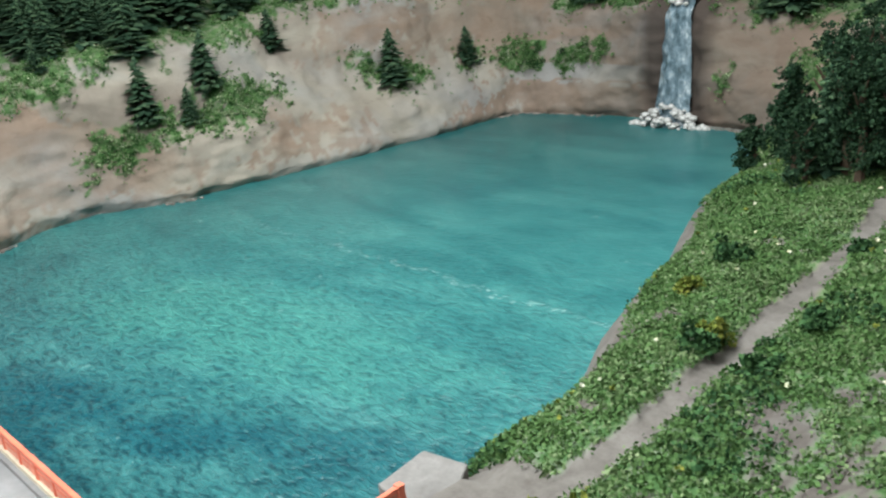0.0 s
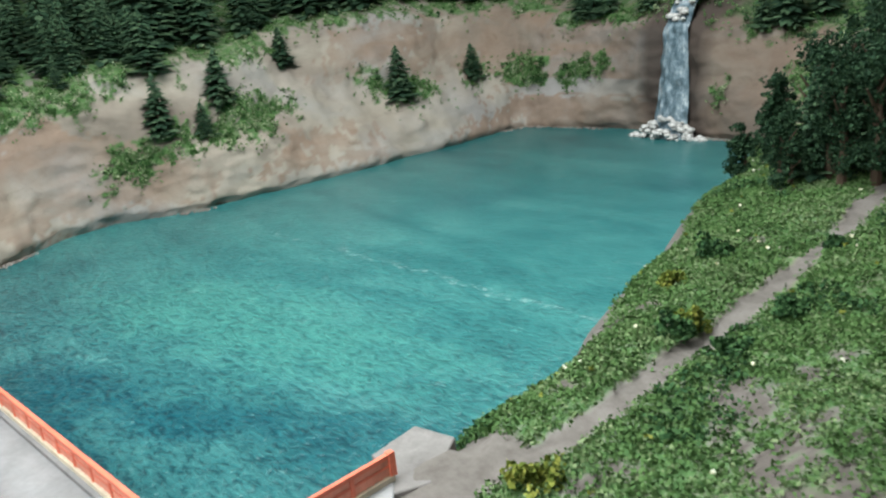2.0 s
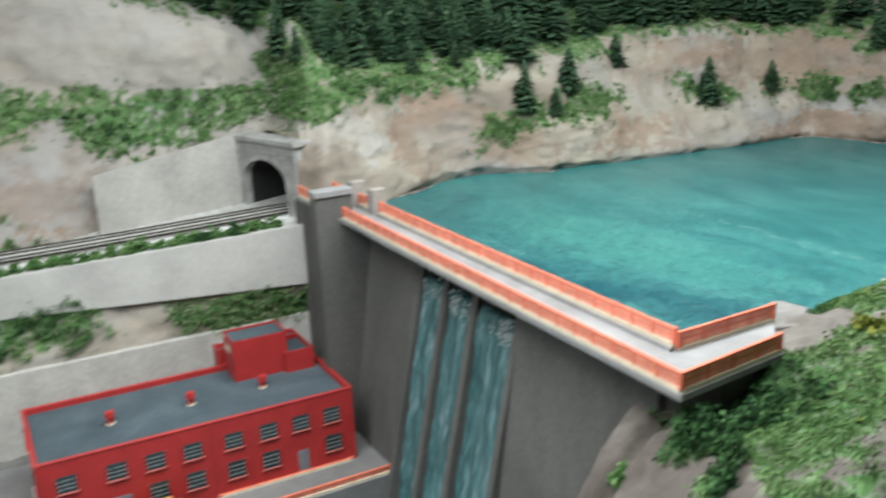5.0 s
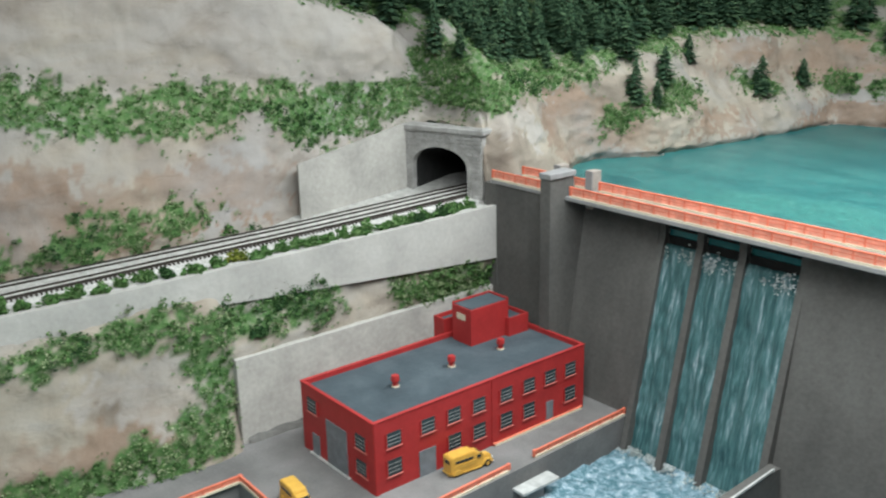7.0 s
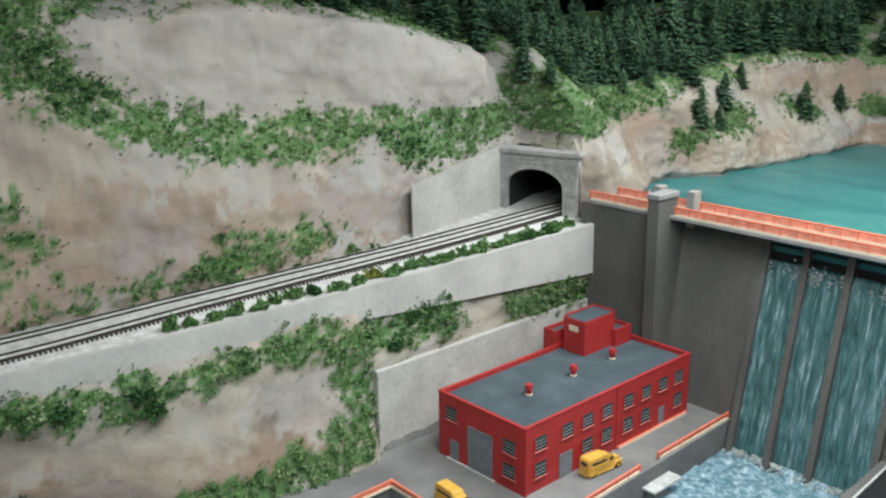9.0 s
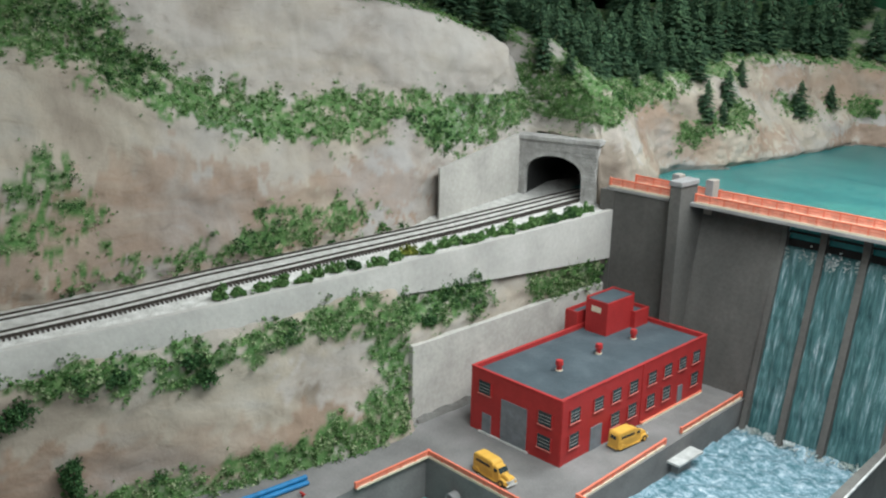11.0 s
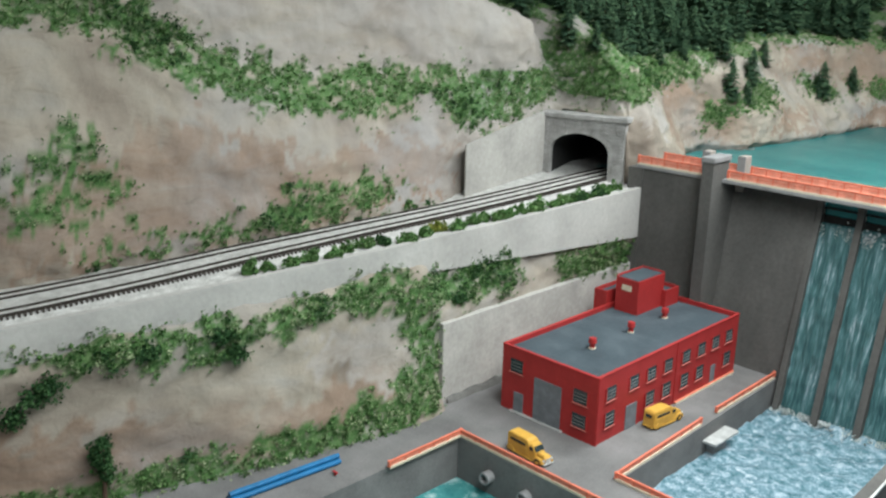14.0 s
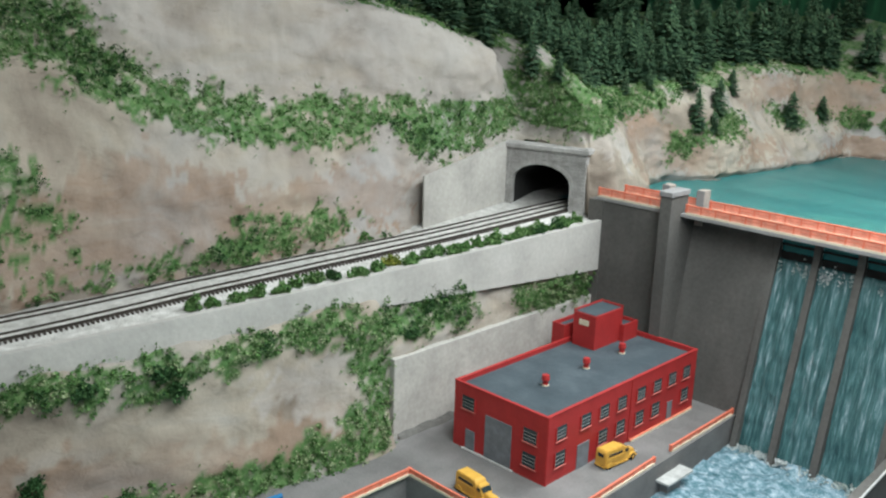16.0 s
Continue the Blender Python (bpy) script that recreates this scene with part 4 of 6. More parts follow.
def portal():
    thing = base("tunnel_portal", (PX0 + PX1) / 2, PY, PZ0, "grey cut-stone double-track tunnel portal with an arched mouth", "tunnel portal")
    inv = thing.matrix_world.inverted()
    bm = bmesh.new()
    line = [(AX1, PZ0)] + arch_line() + [(AX0, PZ0)]
    front = [bm.verts.new(inv @ Vector((x, PY, z))) for x, z in line]
    back = [bm.verts.new(inv @ Vector((x, PY + 0.013, z))) for x, z in line]
    outer = [(PX1, PZ0)] + [(lerp(PX1, PX0, i / 14), PZ1 - 0.012 * i / 14 + 0.008) for i in range(15)] + [(PX0, PZ0)]
    fo = [bm.verts.new(inv @ Vector((x, PY, z))) for x, z in outer]
    bo = [bm.verts.new(inv @ Vector((x, PY + 0.035, z))) for x, z in outer]
    for i in range(len(line) - 1):
        bm.faces.new((front[i], front[i + 1], back[i + 1], back[i]))
        bm.faces.new((fo[i], fo[i + 1], front[i + 1], front[i]))
        bm.faces.new((fo[i], bo[i], bo[i + 1], fo[i + 1]))
    part("face_wall", bm, STONE, thing)
    xa, xb = PX0 - 0.006 - thing.location.x, PX1 + 0.006 - thing.location.x
    part("coping", box((xa, -0.006, PZ1 - PZ0 - 0.004), (xb, 0.04, PZ1 - PZ0 + 0.006), 0.0012), STONE, thing)
    # coursed stones standing proud of the face
    rs = random.Random(9)

    def blocked(x, z):
        if AX0 - 0.009 < x < AX1 + 0.009 and z < AZS:
            return True
        cx, hw = (AX0 + AX1) / 2, (AX1 - AX0) / 2 + 0.0095
        return z >= AZS and ((x - cx) / hw) ** 2 + ((z - AZS) / (AZT - AZS + 0.0095)) ** 2 < 1

    bm = bmesh.new()
    z = PZ0 + 0.001
    while z < PZ1 - 0.008:
        x = PX0 + 0.001 - rs.uniform(0, 0.004)
        while x < PX1 - 0.004:
            L = rs.uniform(0.01, 0.019)
            a, c = max(x, PX0 + 0.0005), min(x + L - 0.0013, PX1 - 0.0005)
            if c - a > 0.002 and not any(blocked(q, zz) for q in (a, (a + c) / 2, c) for zz in (z, z + 0.0066)):
                d = rs.uniform(0.001, 0.0034)
                box((a - thing.location.x, -d, z - PZ0), (c - thing.location.x, 0.0005, z + 0.0066 - PZ0), 0.0004, bm)
            x += L
        z += 0.0078
    stones = part("stonework", bm, STONE, thing)
    stones["kind"] = "stuff"
    line2 = [(AX1, PZ0 + 0.002 + k * (AZS - PZ0 - 0.002) / 5) for k in range(5)] + arch_line(16) + [(AX0, AZS - (k + 1) * (AZS - PZ0 - 0.002) / 5) for k in range(5)]
    for (xa_, za_), (xb_, zb_) in zip(line2, line2[1:]):
        d = Vector((xb_ - xa_, 0, zb_ - za_))
        n = Vector((d.z, 0, -d.x)).normalized()
        if n.dot(Vector((xa_ - (AX0 + AX1) / 2, 0, za_ - AZS + 0.03))) < 0:
            n = -n
        w = 0.008
        q0, q1 = Vector((xa_, 0, za_)) + d * 0.04, Vector((xb_, 0, zb_)) - d * 0.04
        q = [Vector((p.x - thing.location.x, 0, p.z - PZ0)) for p in (q0, q1, q1 + n * w, q0 + n * w)]
        bm = bmesh.new()
        fr = [bm.verts.new((p.x, -0.0024, p.z)) for p in q]
        bk = [bm.verts.new((p.x, 0.001, p.z)) for p in q]
        bm.faces.new(fr)
        bm.faces.new(bk[::-1])
        for k in range(4):
            bm.faces.new((fr[k], bk[k], bk[(k + 1) % 4], fr[(k + 1) % 4]))
        bmesh.ops.recalc_face_normals(bm, faces=list(bm.faces))
        part("arch_stone", bm, STONE, thing)
    # lining of the bore, near-black so its colour carries the unlit depth
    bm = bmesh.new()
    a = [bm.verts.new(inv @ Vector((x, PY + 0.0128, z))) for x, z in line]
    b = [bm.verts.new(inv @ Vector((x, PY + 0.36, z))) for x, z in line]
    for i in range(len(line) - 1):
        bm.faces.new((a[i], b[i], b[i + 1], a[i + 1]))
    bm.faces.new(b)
    part("bore_lining", bm, NEAR_BLACK, thing, "near-black lining with the bore's shade put into its colour")
    thing.rotation_euler[2] = radians(17)
    return thing


portal()
wing = prism([(-0.478, -0.27), (-0.4985, -0.002), (-0.5105, -0.002), (-0.482, -0.27)], 1.295, 1.45)
for v in wing.verts:
    if v.co.z > 1.4 and v.co.y < -0.2:
        v.co.z = 1.408
tagged(part("wall_wing", wing, WING_PLASTER), "light grey sloping wing wall beside the tunnel mouth", "wall", kind="structure")


# ---- dam ----
FACE = 0.0935


def battered(xa, xb):
    """A length of dam wall whose face leans out towards its foot."""
    bm = bmesh.new()
    prof = [(0.0905, DECKZ - 0.0072), (0.034, 1.0), (0.012, 0.86), (0.099, 0.86), (0.099, DECKZ - 0.0072)]
    l, r = [bm.verts.new((xa, y, z)) for y, z in prof], [bm.verts.new((xb, y, z)) for y, z in prof]
    bm.faces.new(l)
    bm.faces.new(r[::-1])
    for i in range(5):
        bm.faces.new((l[i], r[i], r[(i + 1) % 5], l[(i + 1) % 5]))
    bmesh.ops.recalc_face_normals(bm, faces=list(bm.faces))
    return bm


tagged(part("dam_body", box((-0.2652, 0.0385, 0.86), (-0.104, 0.099, DECKZ - 0.0072)), CONCRETE), "dark grey concrete dam wall beside the tunnel", "dam", kind="structure")
for xa, xb in ((-0.1038, 0.083), (0.352, 0.6)):
    tagged(part("dam_body", battered(xa, xb), CONCRETE), "dark grey concrete dam wall with a leaning face", "dam", kind="structure")
tagged(part("dam_body", box((-0.30, 0.0355, 0.98), (-0.2655, 0.0933, DECKZ - 0.0072)), CONCRETE), "dark grey concrete return wall of the dam", "dam", kind="structure")
SILL = 1.288
tagged(part("dam_body", box((0.083, FACE, 0.86), (0.352, 0.099, SILL)), CONCRETE), "dark grey concrete dam wall below the spillway openings", "dam", kind="structure")
LAKE_PANEL = plain("teal_panel_resin", (0.03, 0.19, 0.2), 0.15, 0.0, 0.3, 25)
# near-black block draws the shadowed gap below the teal strip
tagged(part("dam_back", box((0.083, 0.0992, 0.86), (0.352, 0.106, 1.3175)), NEAR_BLACK), "near-black block painted as the shaded gap behind the spillway openings", "dam", kind="structure")
for xa, xb in ((0.083, 0.094), (0.158, 0.17), (0.236, 0.249), (0.34, 0.352)):
    tagged(part("spillway_pier", box((xa, FACE - 0.006, SILL), (xb, 0.099, DECKZ - 0.0072)), CONCRETE), "dark concrete pier between spillway openings", "spillway pier", "spillway piers", "structure")
# added teal panels stand in for lake water glimpsed through the openings
for xa, xb in ((0.094, 0.158), (0.17, 0.236), (0.249, 0.34)):
    g = base("water_panel", (xa + xb) / 2, 0.1032, 1.3175, "teal resin panel standing in for lake water glimpsed under the dam deck", "gate", "spillway gates")
    w = (xb - xa) / 2
    part("panel", box((-w, -0.004, 0.0), (w, 0.003, 0.0345), 0.0015), LAKE_PANEL, g)
    part("beam", box((-w, -0.007, 0.012), (w, -0.0042, 0.0155)), NEAR_BLACK, g, "dark cross beam")
deck_poly = [(-0.282, 0.036), (0.688, 0.0315), (0.671, 0.168), (0.601, 0.229), (0.606, 0.1), (-0.282, 0.1)]
tagged(part("dam_deck", prism(deck_poly, DECKZ - 0.007, DECKZ, 0.0008), DECK), "pale grey concrete roadway on top of the dam", "road deck", kind="structure")
tagged(part("dam_body", prism([(0.6005, FACE), (0.672, FACE - 0.003), (0.66, 0.16), (0.603, 0.222), (0.6075, 0.1)], 1.24, DECKZ - 0.0072), CONCRETE), "dark concrete wing of the dam", "dam", kind="structure")

pier = base("dam_pier", -0.097, 0.028, 0.9, "dark grey concrete buttress pier with a pale flat cap", "pier")
part("shaft", box((-0.012, -0.03, 0.0), (0.012, 0.065, 0.455)), CONCRETE, pier)
part("head", box((-0.012, -0.03, 0.455), (0.012, 0.03, 0.498)), CONCRETE, pier)
part("cap", box((-0.0145, -0.0325, 0.498), (0.0145, 0.0325, 0.508), 0.001), DECK, pier, "pale grey cap slab")


def railing(points, h=0.016, post=0.03):
    """Orange model guard rail on a cream kerb, along the points."""
    p0 = Vector(points[0])
    thing = base("guard_rail", *p0, "orange painted guard rail on a cream kerb", "guard rail", "orange guard rails")
    for a, b in zip(points, points[1:]):
        a, b = Vector(a) - p0, Vector(b) - p0
        d = (b - a).normalized()
        n = Vector((-d.y, d.x, 0))

        def slab(w, z0, z1, off=0.0, ea=0.0):
            bm = bmesh.new()
            c = [a - d * ea - n * w, b + d * ea - n * w, b + d * ea + n * w, a - d * ea + n * w]
            lo = [bm.verts.new(q + Vector((0, 0, z0)) + n * off) for q in c]
            hi = [bm.verts.new(q + Vector((0, 0, z1)) + n * off) for q in c]
            bm.faces.new(lo[::-1])
            bm.faces.new(hi)
            for i in range(4):
                bm.faces.new((lo[i], lo[(i + 1) % 4], hi[(i + 1) % 4], hi[i]))
            return bm

        part("kerb", slab(0.0026, 0.0, 0.0035), CREAM, thing, "cream kerb strip")
        part("top_rail", slab(0.0016, h - 0.0028, h, 0, 0.001), ORANGE, thing)
        part("panel", slab(0.0004, 0.004, h - 0.003), ORANGE_PALE, thing, "pale orange infill")
        part("mid_rail", slab(0.0009, h * 0.52, h * 0.6), ORANGE, thing)
        lat = bmesh.new()
        m = max(1, int((b - a).length / 0.0062))
        for i in range(m):
            q = a + (b - a) * (i + 0.5) / m
            box((q.x - 0.0006, q.y - 0.0006, q.z + 0.0035), (q.x + 0.0006, q.y + 0.0006, q.z + h - 0.0025), 0, lat)
        part("lattice", lat, ORANGE_PALE, thing)
        k = max(1, int((b - a).length / post))
        for i in range(1 if a.length > 1e-6 else 0, k + 1):
            q = a + (b - a) * i / k
            bm = bmesh.new()
            c = 0.0023 if i in (0, k) else 0.0014
            box((q.x - c, q.y - c, q.z + 0.003), (q.x + c, q.y + c, q.z + h + (0.0006 if i in (0, k) else -0.002)), 0, bm)
            part("post", bm, ORANGE, thing)
    return thing


Z = DECKZ
tagged(part("dam_kerb", prism([(-0.282, 0.0872), (0.603, 0.0872), (0.612, 0.0872), (0.606, 0.0978), (-0.282, 0.0978)], Z, Z + 0.0035), DECK), "low tan concrete kerb along the lake side of the dam", "kerb", kind="structure")
railing([(-0.075, 0.0395, Z), (0.684, 0.0352, Z), (0.667, 0.167, Z)], 0.0185)
railing([(-0.055, 0.0925, Z + 0.0035), (0.6095, 0.0935, Z + 0.0035)], 0.0185)
railing([(0.612, 0.0965, Z), (0.606, 0.2235, Z)], 0.0185)
railing([(-0.278, 0.0395, Z), (-0.126, 0.0395, Z)], 0.0185)
railing([(-0.25, 0.0925, Z + 0.0035), (-0.164, 0.0925, Z + 0.0035)], 0.0185)
railing([(-0.136, 0.0925, Z + 0.0035), (-0.082, 0.0925, Z + 0.0035)], 0.0185)
for px, y0, y1 in ((-0.15, 0.083, 0.106), (-0.074, 0.085, 0.108)):
    p = base("gate_post", px, y0, Z, "short tan concrete gate block on the lake side of the dam", "post", "gate blocks")
    part("shaft", box((-0.0085, 0, -0.03), (0.0085, y1 - y0, 0.04), 0.001), TAN_BLOCK, p)
    part("front_plate", box((-0.008, -0.002, 0.002), (0.008, -0.0001, 0.04)), DECK, p, "whitish front plate")

# spillway chutes: sloping side walls and falling water
CH0, CH1 = 0.091, 0.022


def chute_y(z):
    return lerp(CH0, CH1, (SILL - z) / (SILL - POOL)) if z < SILL else CH0


for xa, xb in ((0.083, 0.094), (0.158, 0.17), (0.236, 0.249), (0.34, 0.352)):
    bm = bmesh.new()
    prof = [(FACE, SILL + 0.04), (FACE, 0.88), (CH1 - 0.022, 0.88), (CH1 - 0.018, POOL), (CH0 - 0.008, SILL + 0.014)]
    l = [bm.verts.new((xa, y, z)) for y, z in prof]
    r = [bm.verts.new((xb, y, z)) for y, z in prof]
    bm.faces.new(l)
    bm.faces.new(r[::-1])
    for i in range(5):
        bm.faces.new((l[i], r[i], r[(i + 1) % 5], l[(i + 1) % 5]))
    tagged(part("chute_wall", bm, CONCRETE), "sloping dark concrete chute wall of the spillway", "chute wall", "spillway chute walls", "structure")


def fall_mat():
    m, nt, b = base_mat("falling_water", 0.2, 0.0, 0.5)
    col = ramp(nt, noise_out(nt, 46.0, 7.0, 0.74, (2.6, 0.3, 0.26), 0.35), [(0.32, (0.022, 0.055, 0.065)), (0.45, (0.045, 0.115, 0.12)), (0.55, (0.085, 0.175, 0.185)), (0.62, (0.2, 0.3, 0.33)), (0.72, (0.6, 0.66, 0.7))])
    nt.links.new(col, b.inputs["Base Color"])
    bump(nt, b, noise_out(nt, 80.0, 5.0, 0.65, (2.0, 0.35, 0.35)), 0.7, 0.004)
    return m


FALL = fall_mat()
FOAM = leaf_mat("spray_foam", (0.36, 0.43, 0.47), (0.52, 0.57, 0.61), (0.7, 0.74, 0.77))
for xa, xb in ((0.094, 0.158), (0.17, 0.236), (0.249, 0.34)):
    nx_, nz_ = 18, 70
    verts = []
    for j in range(nz_ + 1):
        f = j / nz_
        if f < 0.1:
            g = f / 0.1
            y, z = lerp(0.1, CH0, math.sin(g * math.pi / 2)), SILL + 0.004 + 0.012 * math.cos(g * math.pi / 2)
        else:
            g = (f - 0.1) / 0.9
            z = lerp(SILL + 0.004, POOL - 0.01, g)
            y = chute_y(z)
        for i in range(nx_ + 1):
            x = lerp(xa, xb, i / nx_)
            verts.append((x, y - 0.004 * noise.noise(Vector((x * 110, 0.3, z * 16))) - 0.003 * noise.noise(Vector((x * 50, 2.3, z * 60))) - 0.003, z))
    faces = [(j * (nx_ + 1) + i, j * (nx_ + 1) + i + 1, (j + 1) * (nx_ + 1) + i + 1, (j + 1) * (nx_ + 1) + i) for j in range(nz_) for i in range(nx_)]
    tagged(raw("waterfall", verts, faces, FALL, smooth=True), "blue-green water sheet running down the spillway chute", "waterfall", "spillway falls", "structure")
frng = random.Random(3)
foam_at = []
for _ in range(420):
    x = frng.uniform(0.085, 0.35)
    y = chute_y(POOL) - abs(frng.gauss(0.004, 0.012))
    foam_at.append(((x, y, POOL + frng.uniform(0.0, 0.008)), frng.uniform(0.0015, 0.0035)))
for xa, xb in ((0.094, 0.158), (0.17, 0.236), (0.249, 0.34)):
    for _ in range(130):
        foam_at.append(((frng.uniform(xa, xb), CH0 - 0.003, SILL + frng.gauss(-0.008, 0.012)), frng.uniform(0.001, 0.0035)))
tagged(foliage("spray", foam_at, FOAM, None, 7, 0.0017, 0.8, 12), "white spray flecks at the foot of the spillway", "spray", kind="stuff")


# ---- powerhouse ----
def powerhouse():
    x0, x1, y0, y1, zt = -0.203, 0.0, -0.451, 0.0, 0.118
    th = base("powerhouse", x0, y0, YARDZ, "red two-storey powerhouse with a dark grey flat roof", "building")
    w, d = x1 - x0, y1 - y0
    # shell with parapet
    bm = bmesh.new()
    t = 0.005
    box((0, 0, 0), (t, d, zt), 0, bm)
    box((w - t, 0, 0), (w, d, zt), 0, bm)
    box((t, 0, 0), (w - t, t, zt), 0, bm)
    box((t, d - t, 0), (w - t, d, zt), 0, bm)
    part("wall", bm, RED, th)
    part("roof", box((t, t, zt - 0.012), (w - t, d - t, zt - 0.007)), ROOF, th, "dark blue-grey felt roof")
    for lo, hi in (((-0.001, -0.001, zt), (w + 0.001, t, zt + 0.002)), ((-0.001, d - t, zt), (w + 0.001, d + 0.001, zt + 0.002)), ((-0.001, t, zt), (t, d - t, zt + 0.002)), ((w - t, t, zt), (w + 0.001, d - t, zt + 0.002))):
        part("coping", box(lo, hi, 0.0005), RED, th)

    def window(cx, cy, cz, ww, hh, facing):
        """A grey frame with glass and white glazing bars; facing 'x' or 'y'."""
        win = new("window")
        win.parent = th
        win.location = (cx, cy, cz)
        win.rotation_euler = (0, 0, 0 if facing == "y" else radians(90))
        part("glass", box((-ww / 2, -0.0012, -hh / 2), (ww / 2, 0.001, hh / 2)), GLASS, win)
        for q in (-1, 1):
            part("frame", box((q * ww / 2 - 0.0009, -0.0022, -hh / 2), (q * ww / 2 + 0.0009, 0.001, hh / 2)), RED, win)
        part("sill", box((-ww / 2 - 0.001, -0.003, -hh / 2 - 0.0015), (ww / 2 + 0.001, 0.001, -hh / 2)), SILL_RED, win)
        for q in (0.25, 0.5, 0.75):
            z = -hh / 2 + hh * q
            part("glazing_bar", box((-ww / 2, -0.0019, z - 0.0005), (ww / 2, 0, z + 0.0005)), WIN_BAR, win)

    cols = [-0.415, -0.35, -0.298, -0.246, -0.187, -0.135, -0.085, -0.036]
    for i, c in enumerate(cols):
        window(w, c - y0, 0.083, 0.028, 0.024, "x")
        if i not in (1, 6):
            window(w, c - y0, 0.037, 0.028, 0.026, "x")
    for cx, cz in ((-0.1695, 0.086), (-0.033, 0.076), (-0.033, 0.0335)):
        window(cx - x0, 0, cz, 0.030, 0.024, "y")
    part("door", box((w - 0.001, -0.352 - 0.016 - y0, 0), (w + 0.0012, -0.352 + 0.016 - y0, 0.044)), GREY_DOOR, th, "grey double door")
    part("door", box((w - 0.001, -0.085 - 0.008 - y0, 0), (w + 0.0012, -0.085 + 0.008 - y0, 0.038)), GREY_DOOR, th, "grey door")
    part("garage_door", box((-0.13 - x0, -0.0012, 0), (-0.072 - x0, 0.001, 0.079)), GREY_DOOR, th, "tall grey roller door")
    part("door", box((-0.174 - x0, -0.0012, 0), (-0.153 - x0, 0.001, 0.038)), GREY_DOOR, th, "small grey door")
    part("pilaster", box((w, -0.2165 - y0 - 0.002, 0), (w + 0.0015, -0.2165 - y0 + 0.002, zt)), RED, th)
    part("pilaster", box((w, 0.001, 0), (w + 0.0015, 0.007, zt)), RED, th)
    part("doorstep", box((-0.18 - x0, -0.004, 0), (-0.066 - x0, -0.0002, 0.0025)), STEEL, th, "white worn doorstep")
    # roof house
    rx0, rx1, ry0, ry1, rz = -0.19 - x0, -0.1385 - x0, -0.141 - y0, -0.052 - y0, 0.178
    pent = part("roof_house", box((rx0, ry0, zt - 0.008), (rx1, ry1, rz)), RED, th)
    part("roof_felt", box((rx0 + 0.003, ry0 + 0.003, rz), (rx1 - 0.003, ry1 - 0.003, rz + 0.001)), ROOF, pent, "dark felt roof")
    part("parapet", box((rx0, ry0, rz), (rx0 + 0.003, ry1, rz + 0.004)), RED, pent)
    part("parapet", box((rx0 + 0.003, ry1 - 0.003, rz), (rx1, ry1, rz + 0.004)), RED, pent)
    part("hatch", box((rx0 + 0.014, ry0 - 0.001, 0.155), (rx0 + 0.036, ry0 + 0.001, 0.166)), CREAM, pent, "cream hatch")
    for lo, hi in (((-0.03, -0.15 - y0, 0), (0.0, -0.012 - y0, 0.138)), ((0.0, -0.06 - y0, zt - 0.008), (0.075, -0.012 - y0, 0.138))):
        a = part("annex", box(lo, hi), RED, th)
        part("annex_roof", box((lo[0] + 0.003, lo[1] + 0.003, hi[2]), (hi[0] - 0.003, hi[1] - 0.003, hi[2] + 0.001)), ROOF, a, "dark felt roof")
        for qa, qb in (((lo[0], lo[1]), (lo[0] + 0.003, hi[1])), ((hi[0] - 0.003, lo[1]), (hi[0], hi[1])), ((lo[0] + 0.003, lo[1]), (hi[0] - 0.003, lo[1] + 0.003)), ((lo[0] + 0.003, hi[1] - 0.003), (hi[0] - 0.003, hi[1]))):
            part("parapet", box((*qa, hi[2]), (*qb, hi[2] + 0.008)), RED, a)
    for vx, vy in ((-0.096, -0.339), (-0.096, -0.222), (-0.096, -0.11)):
        v = base("roof_vent", vx, vy, YARDZ + zt - 0.007, "small red mushroom vent on the flat roof", "roof vent", "roof vents")
        part("stack", tube([(0, 0, 0), (0, 0, 0.011)], 0.005, 12), RED, v)
        part("cowl", tube([(0, 0, 0.011), (0, 0, 0.0195)], 0.0074, 12, r1=0.0062), RED, v)
        part("flange", tube([(0, 0, 0), (0, 0, 0.0025)], 0.0064, 12), CREAM, v, "pale flange")
    return th


powerhouse()


# ---- yard things ----
Q = YARDZ
railing([(0.070, 0.028, Q), (0.073, -0.193, Q)], 0.013)
railing([(0.077, -0.253, Q), (0.086, -0.512, Q), (0.47, -0.517, Q)], 0.013)
railing([(-0.171, -0.742, Q), (-0.171, -0.585, Q), (0.09, -0.589, Q), (0.42, -0.594, Q)], 0.013)
railing([(0.0035, -0.215, Q), (0.0035, -0.01, Q)], 0.005)
tagged(part("gauge_platform", box((0.08, -0.235, 0.9), (0.098, -0.195, 0.968)), DECK), "small concrete platform by the pool", "platform", kind="structure")
tagged(part("platform_lid", box((0.078, -0.25, 0.968), (0.108, -0.171, 0.972)), STEEL), "pale metal lid on the platform", "lid")
tagged(part("pool_wall", prism([(0.36, 0.015), (0.38, -0.5), (0.398, -0.5), (0.378, 0.015)], 0.87, 1.034), CONCRETE), "dark grey concrete wall along the pool", "wall", kind="structure")
hand = base("pool_rail", 0.378, -0.004, 1.034, "thin white rail along the pool wall", "rail", rz=3)
part("bar", box((-0.0015, -0.4, 0.003), (0.0015, 0.0, 0.0065)), STEEL, hand)
for k in range(6):
    part("post", box((-0.001, -0.4 + 0.0795 * k, 0), (0.001, -0.398 + 0.0795 * k, 0.0045)), STEEL, hand)


